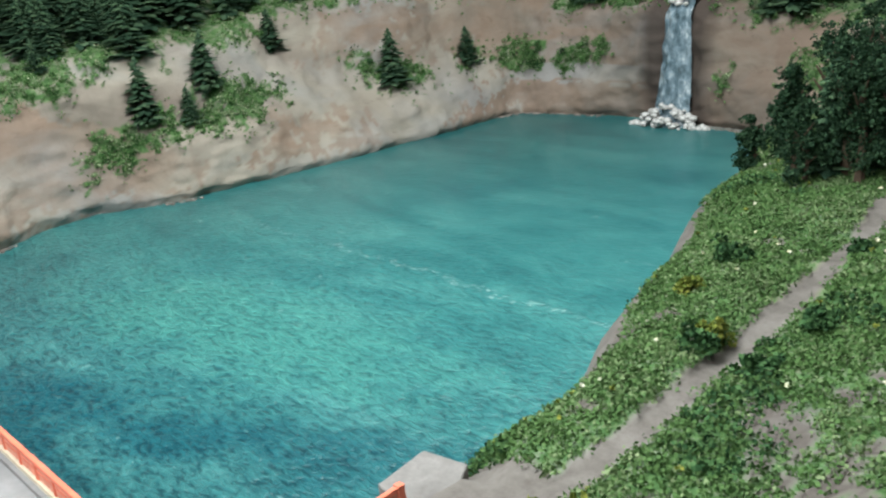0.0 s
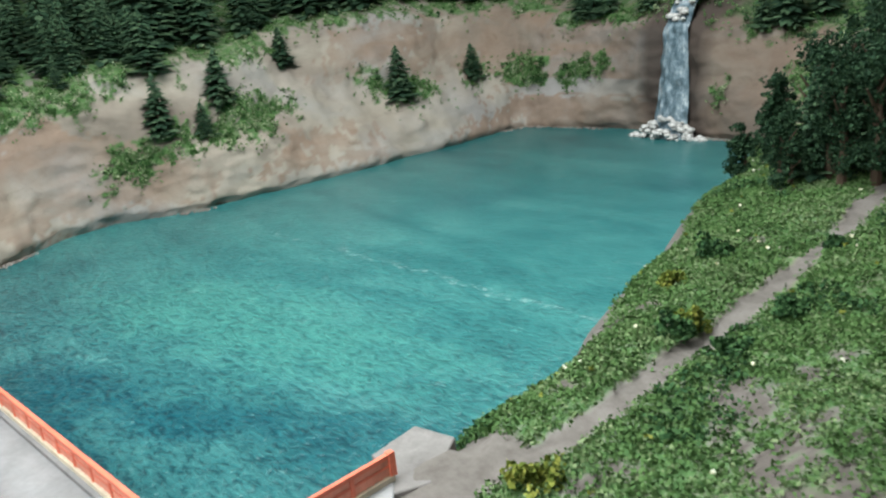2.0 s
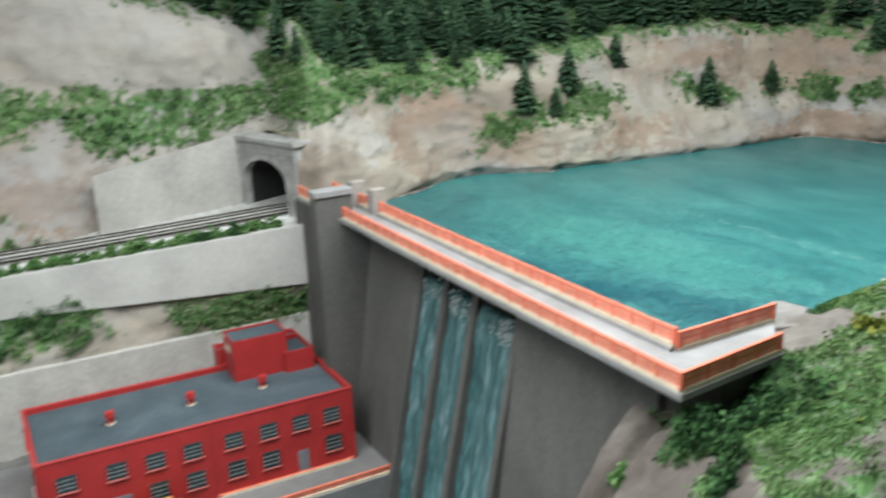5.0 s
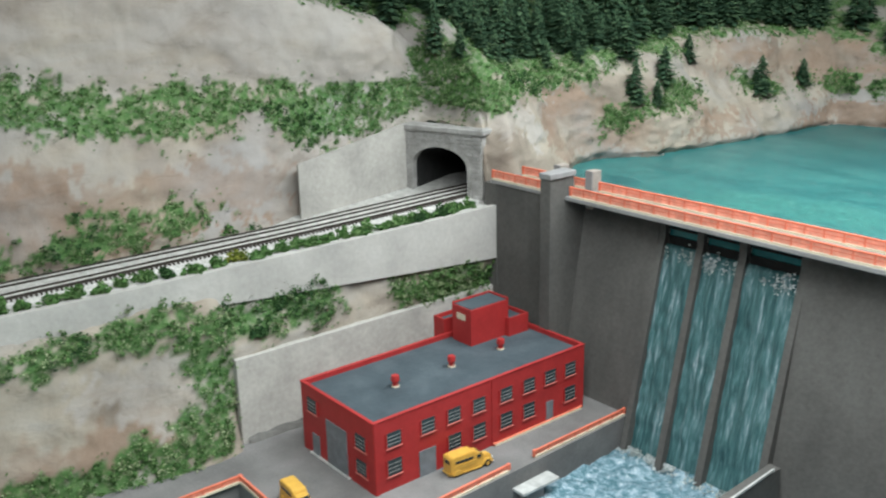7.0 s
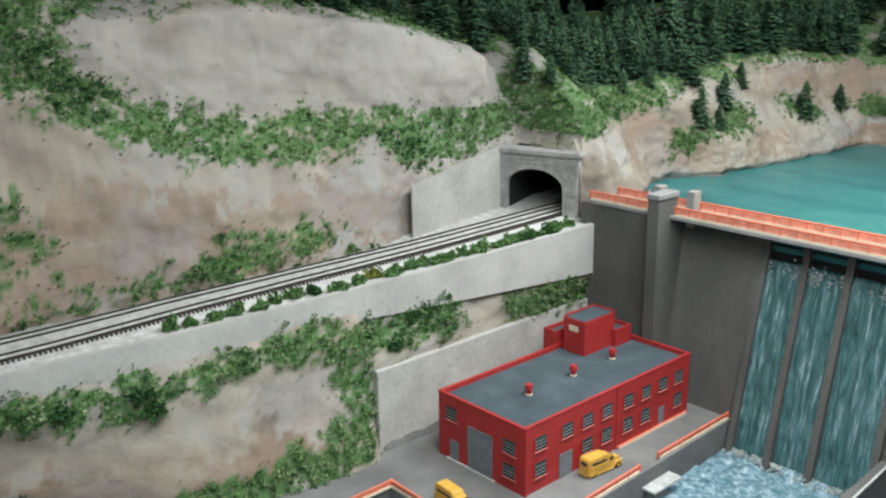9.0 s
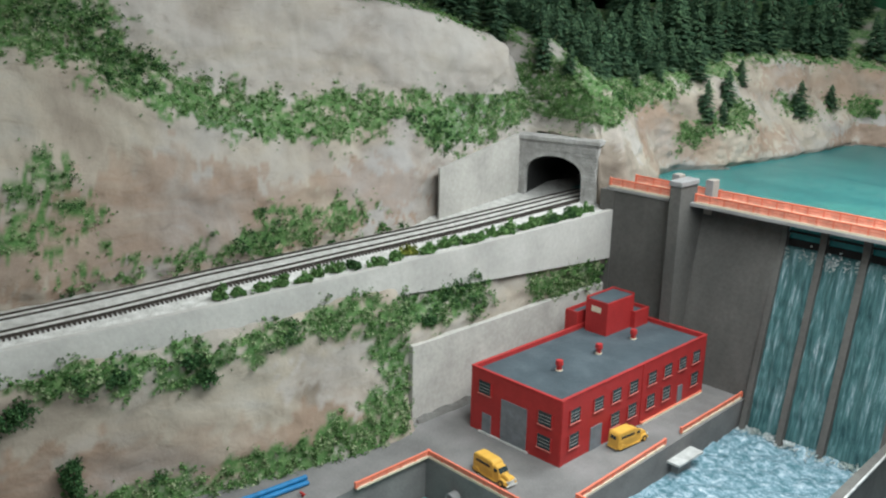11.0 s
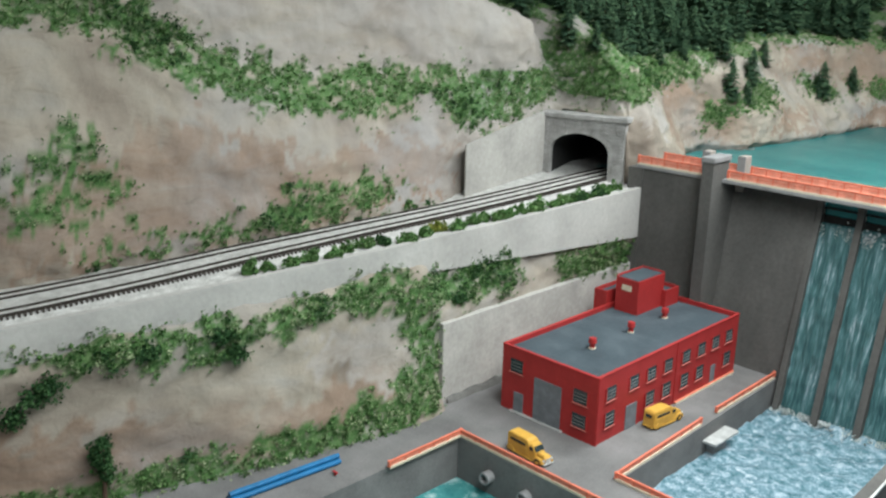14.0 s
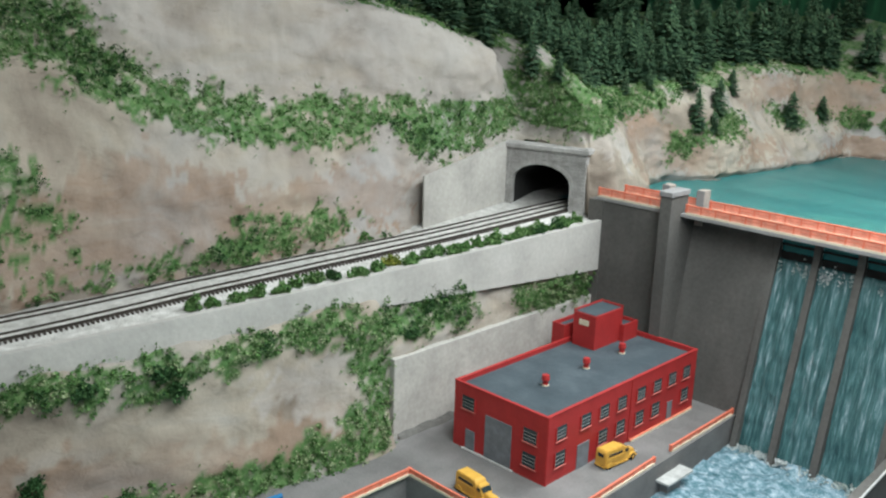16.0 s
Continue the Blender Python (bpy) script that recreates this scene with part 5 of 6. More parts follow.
def extruded(profile, half, inset=0.0, bevel=0.0):
    """A side profile (x, z) made solid across the width; upper points drawn in by inset."""
    bm = bmesh.new()
    top = max(z for x, z in profile)
    l, r = [], []
    for x, z in profile:
        w = half - inset * max(0.0, (z - 0.55 * top) / (0.45 * top))
        l.append(bm.verts.new((x, -w, z)))
        r.append(bm.verts.new((x, w, z)))
    bm.faces.new(l)
    bm.faces.new(r[::-1])
    n = len(profile)
    for i in range(n):
        bm.faces.new((l[i], r[i], r[(i + 1) % n], l[(i + 1) % n]))
    bmesh.ops.recalc_face_normals(bm, faces=list(bm.faces))
    if bevel:
        bmesh.ops.bevel(bm, geom=list(bm.edges), offset=bevel, segments=2, affect="EDGES")
    return bm


def van(x, y, rz):
    th = base("panel_van", x, y, YARDZ, "yellow old-fashioned panel van parked in the yard", "van", "yellow vans", rz=rz)
    part("body", extruded([(-0.037, 0.005), (0.013, 0.005), (0.013, 0.022), (0.009, 0.0315), (0.004, 0.0335), (-0.034, 0.0335), (-0.037, 0.030)], 0.0122, 0.0012, 0.0012), YELLOW, th)
    part("cab", extruded([(0.011, 0.005), (0.025, 0.005), (0.025, 0.018), (0.019, 0.027), (0.011, 0.029)], 0.0112, 0.0016, 0.001), YELLOW, th)
    part("bonnet", extruded([(0.022, 0.006), (0.042, 0.006), (0.0425, 0.014), (0.039, 0.0175), (0.022, 0.0192)], 0.0075, 0.002, 0.0012), YELLOW, th)
    for s in (-1, 1):
        fender = extruded([(0.019, 0.005), (0.024, 0.011), (0.031, 0.0135), (0.038, 0.0125), (0.0425, 0.008), (0.0425, 0.005)], 0.0028, 0.0006, 0.0008)
        bmesh.ops.translate(fender, verts=list(fender.verts), vec=(0, s * 0.0098, 0))
        part("wing", fender, YELLOW, th)
        rear = extruded([(-0.035, 0.004), (-0.032, 0.010), (-0.027, 0.0125), (-0.021, 0.0105), (-0.018, 0.004)], 0.0016, 0.0004, 0.0005)
        bmesh.ops.translate(rear, verts=list(rear.verts), vec=(0, s * 0.0128, 0))
        part("wing", rear, YELLOW, th)
        part("running_board", box((-0.018, s * 0.012 - 0.0015, 0.0035), (0.02, s * 0.012 + 0.0015, 0.005)), YELLOW, th)
        part("side_panel", box((-0.032, s * 0.0122 - 0.0005, 0.0125), (0.008, s * 0.0122 + 0.0005, 0.0195)), YELLOW, th)
        part("side_window", box((-0.029, s * 0.0119 - 0.0005, 0.0222), (0.004, s * 0.0119 + 0.0005, 0.0258)), GLASS, th, "dark side window")
        part("door_window", box((0.0125, s * 0.0106 - 0.0007, 0.0195), (0.0195, s * 0.0106 + 0.0007, 0.0245)), GLASS, th, "dark cab window")
        part("headlight", tube([(0.041, s * 0.0085, 0.0115), (0.0432, s * 0.0085, 0.0115)], 0.0018, 10), STEEL, th, "pale headlight")
        for wx in (-0.0265, 0.031):
            wheel = part("wheel", tube([(wx, s * 0.0095, 0.0058), (wx, s * 0.0132, 0.0058)], 0.0058, 16), TYRE, th, "black tyre")
            part("rim", tube([(wx, s * 0.0131, 0.0058), (wx, s * 0.0137, 0.0058)], 0.003, 12), YELLOW, wheel)
    part("windscreen", extruded([(0.0225, 0.0205), (0.0252, 0.0192), (0.0212, 0.0262), (0.0198, 0.0262)], 0.0088), GLASS, th, "dark windscreen")
    part("grille", box((0.0421, -0.0055, 0.0065), (0.0433, 0.0055, 0.0125)), STEEL, th, "pale grille")
    part("bumper", box((0.043, -0.0115, 0.0038), (0.0448, 0.0115, 0.0062), 0.0006), STEEL, th, "pale bumper")
    part("bumper", box((-0.0392, -0.0112, 0.0038), (-0.0374, 0.0112, 0.0062), 0.0006), YELLOW, th)
    part("rear_window", box((-0.0376, -0.006, 0.021), (-0.0368, 0.006, 0.027)), GLASS, th, "dark rear window")
    return th


van(-0.053, -0.553, -5)
van(0.028, -0.296, 84)


def pipes():
    for i, (dx, dz) in enumerate(((0, 0), (0.009, 0), (0.0045, 0.0075))):
        ob = part("pipe", tube([(dx, 0, 0.0045 + dz), (dx - 0.015, -0.185, 0.0045 + dz)], 0.0042, 12), BLUE)
        ob.matrix_world = pose(-0.243, -0.788, YARDZ)
        tagged(ob, "long blue painted pipe lying on the yard", "pipe", "stacked blue pipes")


pipes()


# pit: outlet pipes over teal water
PIT = 0.925
pit_water = bmesh.new()
pit_water.faces.new([pit_water.verts.new(p) for p in ((-0.174, -1.3, PIT), (0.45, -1.3, PIT), (0.45, -0.589, PIT), (-0.174, -0.589, PIT))])
PITMAT, pnt, pb = base_mat("pit_resin", 0.15, 0.0, 0.5)
pnt.links.new(ramp(pnt, noise_out(pnt, 24.0, 5.0, 0.65), [(0.3, (0.02, 0.13, 0.14)), (0.55, (0.06, 0.24, 0.24)), (0.72, (0.45, 0.58, 0.58))]), pb.inputs["Base Color"])
bump(pnt, pb, noise_out(pnt, 90.0, 4.0, 0.6), 0.5, 0.003)
tagged(part("water", pit_water, PITMAT), "teal resin water in the walled outlet basin", "water", kind="structure")
for ox, oz in ((-0.10, 0.958), (-0.021, 0.957)):
    o = base("outlet_pipe", ox, -0.589, oz, "short grey concrete outlet pipe in the basin wall", "pipe", "outlet pipes")
    bm = bmesh.new()
    for ra, rb, ya, yb in ((0.0105, 0.0105, 0.0, -0.016), (0.0105, 0.0075, -0.016, -0.016), (0.0075, 0.0075, -0.016, 0.0)):
        ring = [[bm.verts.new((r_ * math.cos(k * math.tau / 16), y_, r_ * math.sin(k * math.tau / 16))) for k in range(16)] for r_, y_ in ((ra, ya), (rb, yb))]
        for k in range(16):
            bm.faces.new((ring[0][k], ring[0][(k + 1) % 16], ring[1][(k + 1) % 16], ring[1][k]))
    bmesh.ops.remove_doubles(bm, verts=list(bm.verts), dist=0.0001)
    part("sleeve", bm, DECK, o, smooth=False)
    # near-black disc closes the sleeve and paints the shade inside it
    part("mouth", tube([(0, -0.002, 0), (0, -0.0035, 0)], 0.0075, 16), NEAR_BLACK, o, "near-black disc painted as shade in the pipe mouth")
tagged(part("apron_slab", prism([(0.57, 0.234), (0.6, 0.2305), (0.618, 0.213), (0.628, 0.236), (0.598, 0.284), (0.563, 0.278)], 1.30, 1.3622, 0.0008), APRON), "pale concrete apron slab at the end of the dam road", "slab", kind="structure")
stopper = base("valve_flag", -0.212, -0.815, YARDZ, "small red valve piece beside the pipes", "valve")
part("stem", tube([(0, 0, 0), (0, 0, 0.004)], 0.002, 8), RED, stopper)
part("lever", box((-0.006, -0.002, 0.004), (0.006, 0.002, 0.0062), 0.0005), RED, stopper)


# ---- waterfall at the head of the lake ----
def head_fall():
    m, nt, b = base_mat("white_water", 0.3, 0.0, 0.5)
    col = ramp(nt, noise_out(nt, 55.0, 6.0, 0.7, (1.3, 1, 0.6)), [(0.34, (0.03, 0.06, 0.075)), (0.5, (0.13, 0.19, 0.23)), (0.6, (0.34, 0.4, 0.44)), (0.7, (0.8, 0.83, 0.85))])
    nt.links.new(col, b.inputs["Base Color"])
    bump(nt, b, noise_out(nt, 90.0, 5.0, 0.7), 0.8, 0.006)
    verts, nx_, nz_ = [], 16, 50
    for j in range(nz_ + 1):
        f = j / nz_
        z = lerp(1.595, LAKE - 0.002, f)
        half = lerp(0.02, 0.036, f ** 1.2)
        cx = lerp(0.078, 0.084, f)
        yy = 1.287 - 0.02 * f ** 4 + table(z, [(1.328, 0.0), (1.38, 0.007), (1.435, 0.012), (1.51, 0.022), (1.545, 0.05), (1.595, 0.12)])
        for i in range(nx_ + 1):
            g = i / nx_ * 2 - 1
            verts.append((cx + half * g, yy - 0.012 * (1 - g * g) - 0.006 * noise.noise(Vector((g * 3, z * 45, 2))), z))
    faces = [(j * (nx_ + 1) + i, j * (nx_ + 1) + i + 1, (j + 1) * (nx_ + 1) + i + 1, (j + 1) * (nx_ + 1) + i) for j in range(nz_) for i in range(nx_)]
    return tagged(raw("waterfall", verts, faces, m, smooth=True), "white foaming waterfall down a dark rock cleft", "waterfall", kind="structure")


head_fall()


def boulder(x, y, z, r, mat_, seed, spot="foot"):
    bm = bmesh.new()
    bmesh.ops.create_icosphere(bm, subdivisions=2, radius=r)
    for v in bm.verts:
        v.co *= 1 + 0.35 * noise.noise(v.co / r * 1.4 + Vector((seed * 3.1, 0, 0)))
        v.co.z *= 0.7
    ob = part("boulder", bm, mat_, None)
    ob.location = (x, y, z)
    return tagged(ob, f"pale boulder wet with spray at the waterfall's {spot}", "boulder", f"boulders at the waterfall's {spot}")


SPRAY = speckled("wet_pale_stone", (0.2, 0.19, 0.18), (0.5, 0.48, 0.46), (0.78, 0.77, 0.76), 130.0, 300.0, 0.5)
rng = random.Random(5)
for k in range(80):
    f = rng.uniform(-1, 1)
    h = rng.random() * (1 - abs(f))
    boulder(0.084 + 0.075 * f, 1.255 - rng.uniform(0, 0.02) * (1 - abs(f)) + 0.02 * h + 0.01 * abs(f), LAKE + 0.045 * h, rng.uniform(0.003, 0.008), SPRAY, k)
for k in range(26):
    h = rng.random()
    boulder(0.078 + rng.uniform(-1, 1) * 0.025, table(lerp(1.522, 1.58, h), [(1.51, 1.296), (1.545, 1.322), (1.595, 1.392)]), lerp(1.522, 1.58, h), rng.uniform(0.004, 0.008), SPRAY, 80 + k, "crest")


# ---- trees ----
def conifer(name, h, r, seed, needle):
    """A bottle-brush fir: trunk and many whorls of drooping needle sprays."""
    rg = random.Random(seed)
    th = base(name, 0, 0, 0, "dark green model fir tree on the hillside", "fir tree", "fir trees on the hills")
    part("trunk", tube([(0, 0, -0.012), (0, 0, h * 0.5), (0, 0, h * 0.97)], h * 0.022, 6, r1=h * 0.004), BARK, th)
    verts, faces = [], []
    n = 30
    for i in range(n):
        f = i / (n - 1)
        z = h * (0.05 + 0.91 * f)
        rr = r * (1 - f) ** 0.62 * rg.uniform(0.72, 1.15) + h * 0.008
        for k in range(13):
            if rg.random() < 0.12:
                continue
            a = rg.uniform(0, math.tau)
            L = rr * rg.uniform(0.6, 1.15)
            w = L * 0.2 + h * 0.007
            up = rg.uniform(-0.25, 0.2)
            c, s = math.cos(a), math.sin(a)
            q = len(verts)
            zz = z + rg.uniform(-0.02, 0.02) * h
            verts += [(0, 0, zz + 0.02 * h), (c * L * 0.55 - s * w, s * L * 0.55 + c * w, zz + L * up * 0.5), (c * L, s * L, zz + L * up - 0.012 * h), (c * L * 0.55 + s * w, s * L * 0.55 - c * w, zz + L * up * 0.5), (c * L * 0.5, s * L * 0.5, zz + L * up * 0.5 + 0.02 * h)]
            faces += [(q, q + 1, q + 4), (q + 1, q + 2, q + 4), (q + 2, q + 3, q + 4), (q + 3, q, q + 4)]
    raw("crown", verts, faces, needle, th)
    return th


firs = [conifer("fir_tree", h, r, i, NEEDLE) for i, (h, r) in enumerate(((0.10, 0.028), (0.12, 0.032), (0.085, 0.027), (0.14, 0.034), (0.11, 0.034), (0.07, 0.024)))]
used = set()


def plant(kind, x, y, z, s, turn):
    src = firs[kind]
    if kind not in used:
        used.add(kind)
        ob = src
        ob.matrix_basis = pose(x, y, z, 0, 0, turn) @ Matrix.Scale(s, 4)
        return ob
    ob = copy_thing(src, pose(x, y, z, 0, 0, turn))
    ob.scale = (s, s, s)
    return ob


from mathutils.bvhtree import BVHTree
tree_of_hill = BVHTree.FromObject(hill, bpy.context.evaluated_depsgraph_get())


def ground_at(x, y, z_from=2.2):
    hit = tree_of_hill.ray_cast(Vector((x, y, z_from)), Vector((0, 0, -1)))
    return hit[0].z if hit[0] else None


def ledge(y, z, x_from=0.6):
    """The cliff's face met from the lake side at (y, z)."""
    hit = tree_of_hill.ray_cast(Vector((x_from, y, z)), Vector((-1, 0, 0)))
    return hit[0].x if hit[0] else -0.25


rng = random.Random(11)
# lone firs on the ledges of the lake cliff: y, foot height, kind, size
for y, z, kind, s in ((0.562, 1.450, 3, 0.68), (0.631, 1.437, 2, 0.64), (0.678, 1.477, 1, 0.74), (0.841, 1.515, 4, 0.61), (1.030, 1.427, 0, 0.93), (1.211, 1.435, 2, 0.78), (0.582, 1.546, 0, 0.95)):
    plant(kind, ledge(y, z) - 0.004, y, z - 0.004, s, rng.uniform(0, 360)).scale = (s * 1.45, s * 1.45, s * 1.12)
# forest on the hill top
count = 0
for _ in range(2600):
    y = rng.uniform(0.0, 1.8)
    edge = table(y, [(0.0, -0.64), (0.1, -0.6), (0.25, -0.54), (0.5, -0.48), (1.0, -0.47), (1.3, -0.42), (1.4, -0.3), (1.42, 0.9)])
    x = edge - abs(rng.gauss(0, 0.2)) if y < 1.41 else rng.uniform(-0.7, 0.9)
    g = ground_at(x, y)
    if g is None or g < 1.49 or x < -1.0:
        continue
    plant(rng.randrange(6), x, y, g - 0.004, rng.uniform(0.75, 1.45) if y < 0.35 else rng.uniform(1.0, 1.6), rng.uniform(0, 360))
    count += 1
    if count >= 205:
        break
for _ in range(60):
    y, x = rng.uniform(1.34, 1.65), rng.uniform(-0.2, 0.8)
    g = ground_at(x, y)
    if g and abs(x - 0.08) > 0.06 and g > 1.44:
        plant(rng.randrange(6), x, y, g - 0.004, rng.uniform(0.8, 1.25), rng.uniform(0, 360))
for _ in range(16):
    y, x = rng.uniform(0.3, 0.62), rng.uniform(-0.52, -0.44)
    g = ground_at(x, y)
    if g and g > 1.5:
        plant(rng.randrange(6), x, y, g - 0.004, rng.uniform(0.7, 1.0), rng.uniform(0, 360))
for _ in range(14):
    y, x = rng.uniform(0.08, 0.4), rng.uniform(-0.62, -0.42)
    g = ground_at(x, y)
    if g and g > 1.52:
        plant(rng.randrange(6), x, y, g - 0.004, rng.uniform(0.75, 1.05), rng.uniform(0, 360))
for _ in range(20):
    y, x = rng.uniform(-0.42, 0.05), rng.uniform(-0.95, -0.68)
    g = ground_at(x, y)
    if g:
        plant(rng.randrange(6), x, y, g - 0.004, rng.uniform(0.7, 1.0), rng.uniform(0, 360))


def leafy_tree(x, y, z, h, r, seed, material, label):
    rg = random.Random(seed)
    th = base("leafy_tree", x, y, z, label, "tree", "leafy trees on the bank")
    part("trunk", tube([(0, 0, -0.01), (0.003, 0.002, h * 0.4), (0.0, 0.004, h * 0.8)], h * 0.045, 7, r1=h * 0.012), BARK, th)
    for k in range(5):
        a = k * 1.3 + rg.random()
        part("limb", tube([(0, 0, h * (0.25 + 0.1 * k)), (math.cos(a) * r * 0.7, math.sin(a) * r * 0.7, h * (0.4 + 0.11 * k))], h * 0.02, 5, r1=h * 0.006), BARK, th)
    # ragged boughs: uneven clumps round the stem, with gaps between them
    places = []
    for k in range(15 if h < 0.1 else 24):
        f = rg.uniform(0.12, 0.97)
        a = rg.uniform(0, math.tau)
        w = r * min(1.0, 1.5 * (1.05 - f)) * rg.uniform(0.35, 1.1)
        c = Vector((w * math.cos(a), w * math.sin(a), h * f))
        spread = r * rg.uniform(0.2, 0.38)
        for _ in range(11):
            places.append((c + Vector((rg.gauss(0, spread), rg.gauss(0, spread), rg.gauss(0, spread * 0.8))), rg.uniform(0.003, 0.008)))
    places += [((0, 0, h * (0.3 + 0.05 * k)), r * 0.3) for k in range(14)]
    foliage("crown", places, material, th, 18, 0.0018, 0.8, seed)
    return th


for i, (x, y, h, r) in enumerate(((0.392, 0.99, 0.075, 0.015), (0.435, 0.985, 0.095, 0.016), (0.475, 0.935, 0.12, 0.022), (0.505, 0.9, 0.085, 0.02), (0.5, 0.97, 0.155, 0.026), (0.535, 0.935, 0.16, 0.028), (0.565, 0.9, 0.14, 0.028), (0.585, 0.965, 0.18, 0.03), (0.545, 1.03, 0.19, 0.03), (0.6, 0.905, 0.15, 0.03), (0.64, 0.97, 0.18, 0.032), (0.5, 1.06, 0.17, 0.028), (0.6, 1.06, 0.2, 0.032))):
    leafy_tree(x, y, bank_height(x, y) - 0.003, h, r, 40 + i, LEAF_TREE, "dense dark green leafy tree on the lake bank" if h > 0.1 else "small dark green leafy tree by the water")
for x, y, kind, s in ((0.515, 0.94, 3, 0.95), (0.57, 1.0, 3, 1.25), (0.62, 0.94, 1, 1.2)):
    plant(kind, x, y, bank_height(x, y) - 0.003, s, rng.uniform(0, 360))


# ---- ground cover ----
def scatter(points, keep, radius, lift, seed, every=1.0):
    rg = random.Random(seed)
    out = []
    for p in points:
        if keep(p) and rg.random() < every:
            j = Vector((rg.gauss(0, 0.004), rg.gauss(0, 0.006), rg.gauss(0, 0.004)))
            out.append((p + j + Vector((lift, 0, lift * 0.5)), radius * rg.uniform(0.5, 1.5)))
    return out


hv = [Vector(p) for p in hill_points]
near_hill = [p for p in hv if p.x > -0.95]
turf_pts = scatter(near_hill, lambda p: west_mask(p)[0] > 0.5, 0.0048, 0.001, 3, 0.55)
tagged(foliage("hill_bushes", turf_pts, FOLIAGE, None, 26, 0.0014, 0.85, 3), "green ground foam and bushes along the rock ledges", "bushes", kind="stuff")
pale = scatter(near_hill, lambda p: west_mask(p)[0] > 0.5 and noise.noise(p * 9 + Vector((5, 5, 5))) > -0.25, 0.005, 0.002, 8, 0.42)
tagged(foliage("hill_lichen", pale, FOLIAGE_PALE, None, 12, 0.0014, 0.8, 4), "pale green lichen tufts among the bushes", "lichen", kind="stuff")
dark = scatter(near_hill, lambda p: west_mask(p)[0] > 0.5 and noise.noise(p * 7 + Vector((1, 8, 2))) > (0.0 if p.y < -0.8 else 0.25), 0.007, 0.003, 9, 0.2)
tagged(foliage("hill_shrubs", dark, FOLIAGE_DARK, None, 26, 0.0018, 0.9, 5), "dark green shrubs on the hillside", "shrubs", kind="stuff")

lv = [Vector(p) for p in low_points]
lt = scatter(lv, lambda p: p.y > -1.6 and low_mask(p)[0] > 0.5, 0.006, 0.003, 13, 0.62)
tagged(foliage("bank_bushes", lt, FOLIAGE, None, 26, 0.0018, 0.9, 6), "green bushes growing on the bank below the railway", "bushes", kind="stuff")
lp = scatter(lv, lambda p: p.y > -1.6 and low_mask(p)[0] > 0.5 and noise.noise(p * 11 + Vector((3, 1, 4))) > -0.2, 0.006, 0.005, 16, 0.45)
tagged(foliage("bank_lichen", lp, FOLIAGE_PALE, None, 16, 0.0016, 0.8, 17), "pale green lichen on the bank below the railway", "lichen", kind="stuff")
ld = scatter(lv, lambda p: p.y > -1.6 and low_mask(p)[0] > 0.5 and noise.noise(p * 8) > 0.28, 0.008, 0.006, 14, 0.3)
tagged(foliage("bank_shrubs", ld, FOLIAGE_DARK, None, 28, 0.0019, 0.9, 7), "dark shrubs on the bank below the railway", "shrubs", kind="stuff")

rg = random.Random(21)
grass, flowers, yellow, darks, pales = [], [], [], [], []
for _ in range(74000):
    y = rg.uniform(-0.5, 1.25)
    x = shore_x(y) + rg.random() ** 1.3 * 0.75
    t, c, w = bank_mask(x, y)
    if t < 0.5 and (path_gap(x, y) < 0.03 or y < 0.05 or rg.random() < 0.8 or x < shore_x(y) + 0.03 or 0.16 < y < 0.31 and x < 0.7):
        continue
    z = bank_height(x, y)
    n = noise.noise(Vector((x * 12, y * 12, 2.2)))
    p = (x, y, z + 0.002)
    if (y < 0.17 and x < 0.73 and rg.random() < 0.4) or (n > 0.33 and rg.random() < 0.22):
        darks.append((p, rg.uniform(0.005, 0.010)))
    elif rg.random() < (0.5 if n < -0.1 else 0.14):
        pales.append((p, rg.uniform(0.004, 0.008)))
    else:
        grass.append((p, rg.uniform(0.004, 0.008)))
    if rg.random() < 0.0026 and y > 0.1:
        flowers.append(((x, y, z + 0.007), 0.0015))
    if rg.random() < 0.003 and y > 0.1:
        yellow.append(((x, y, z + 0.006), 0.002))
for name, pl, mt, fl, size, label, cat in (("bank_grass", grass, FOLIAGE_BANK, 7, 0.0014, "green foam grass and weeds on the lake bank", "grass"), ("bank_shrubs", darks, FOLIAGE_DARK, 14, 0.0018, "dark green shrubs on the lake bank", "shrubs"), ("bank_lichen", pales, LICHEN_BANK, 7, 0.0014, "pale lichen tufts on the lake bank", "lichen"), ("bank_flowers", flowers, BLOSSOM, 5, 0.0014, "white blossom specks in the grass", "flowers"), ("bank_flowers", yellow, FOLIAGE_YELLOW, 5, 0.0015, "yellow blossom specks in the grass", "flowers")):
    tagged(foliage(name, pl, mt, None, fl, size, 0.7 if mt is FOLIAGE_DARK else 0.48, 31), label, cat, kind="stuff")


def bush(x, y, z, r, material, seed, label, name="bush"):
    rg2 = random.Random(seed)
    pl = [((rg2.gauss(0, r * 0.42), rg2.gauss(0, r * 0.42), abs(rg2.gauss(0, r * 0.45))), r * rg2.uniform(0.3, 0.5)) for _ in range(26)]
    ob = foliage(name, pl, material, None, 30, 0.0021, 0.9, seed)
    ob.location = (x, y, z)
    return tagged(ob, label, "bush", "single bushes")


# weeds between the water and the deck's bent end
rg = random.Random(70)
fringe = []
for _ in range(150):
    f = rg.random()
    fringe.append(((lerp(0.6, 0.59, f) + rg.gauss(-0.003, 0.003), lerp(0.104, 0.215, f), lerp(LAKE, DECKZ - 0.004, rg.random())), rg.uniform(0.002, 0.005)))
tagged(foliage("waterside_weeds", fringe, FOLIAGE, None, 16, 0.0016, 0.9, 71), "green foam weeds between the water and the dam's bent end", "weeds", kind="stuff")
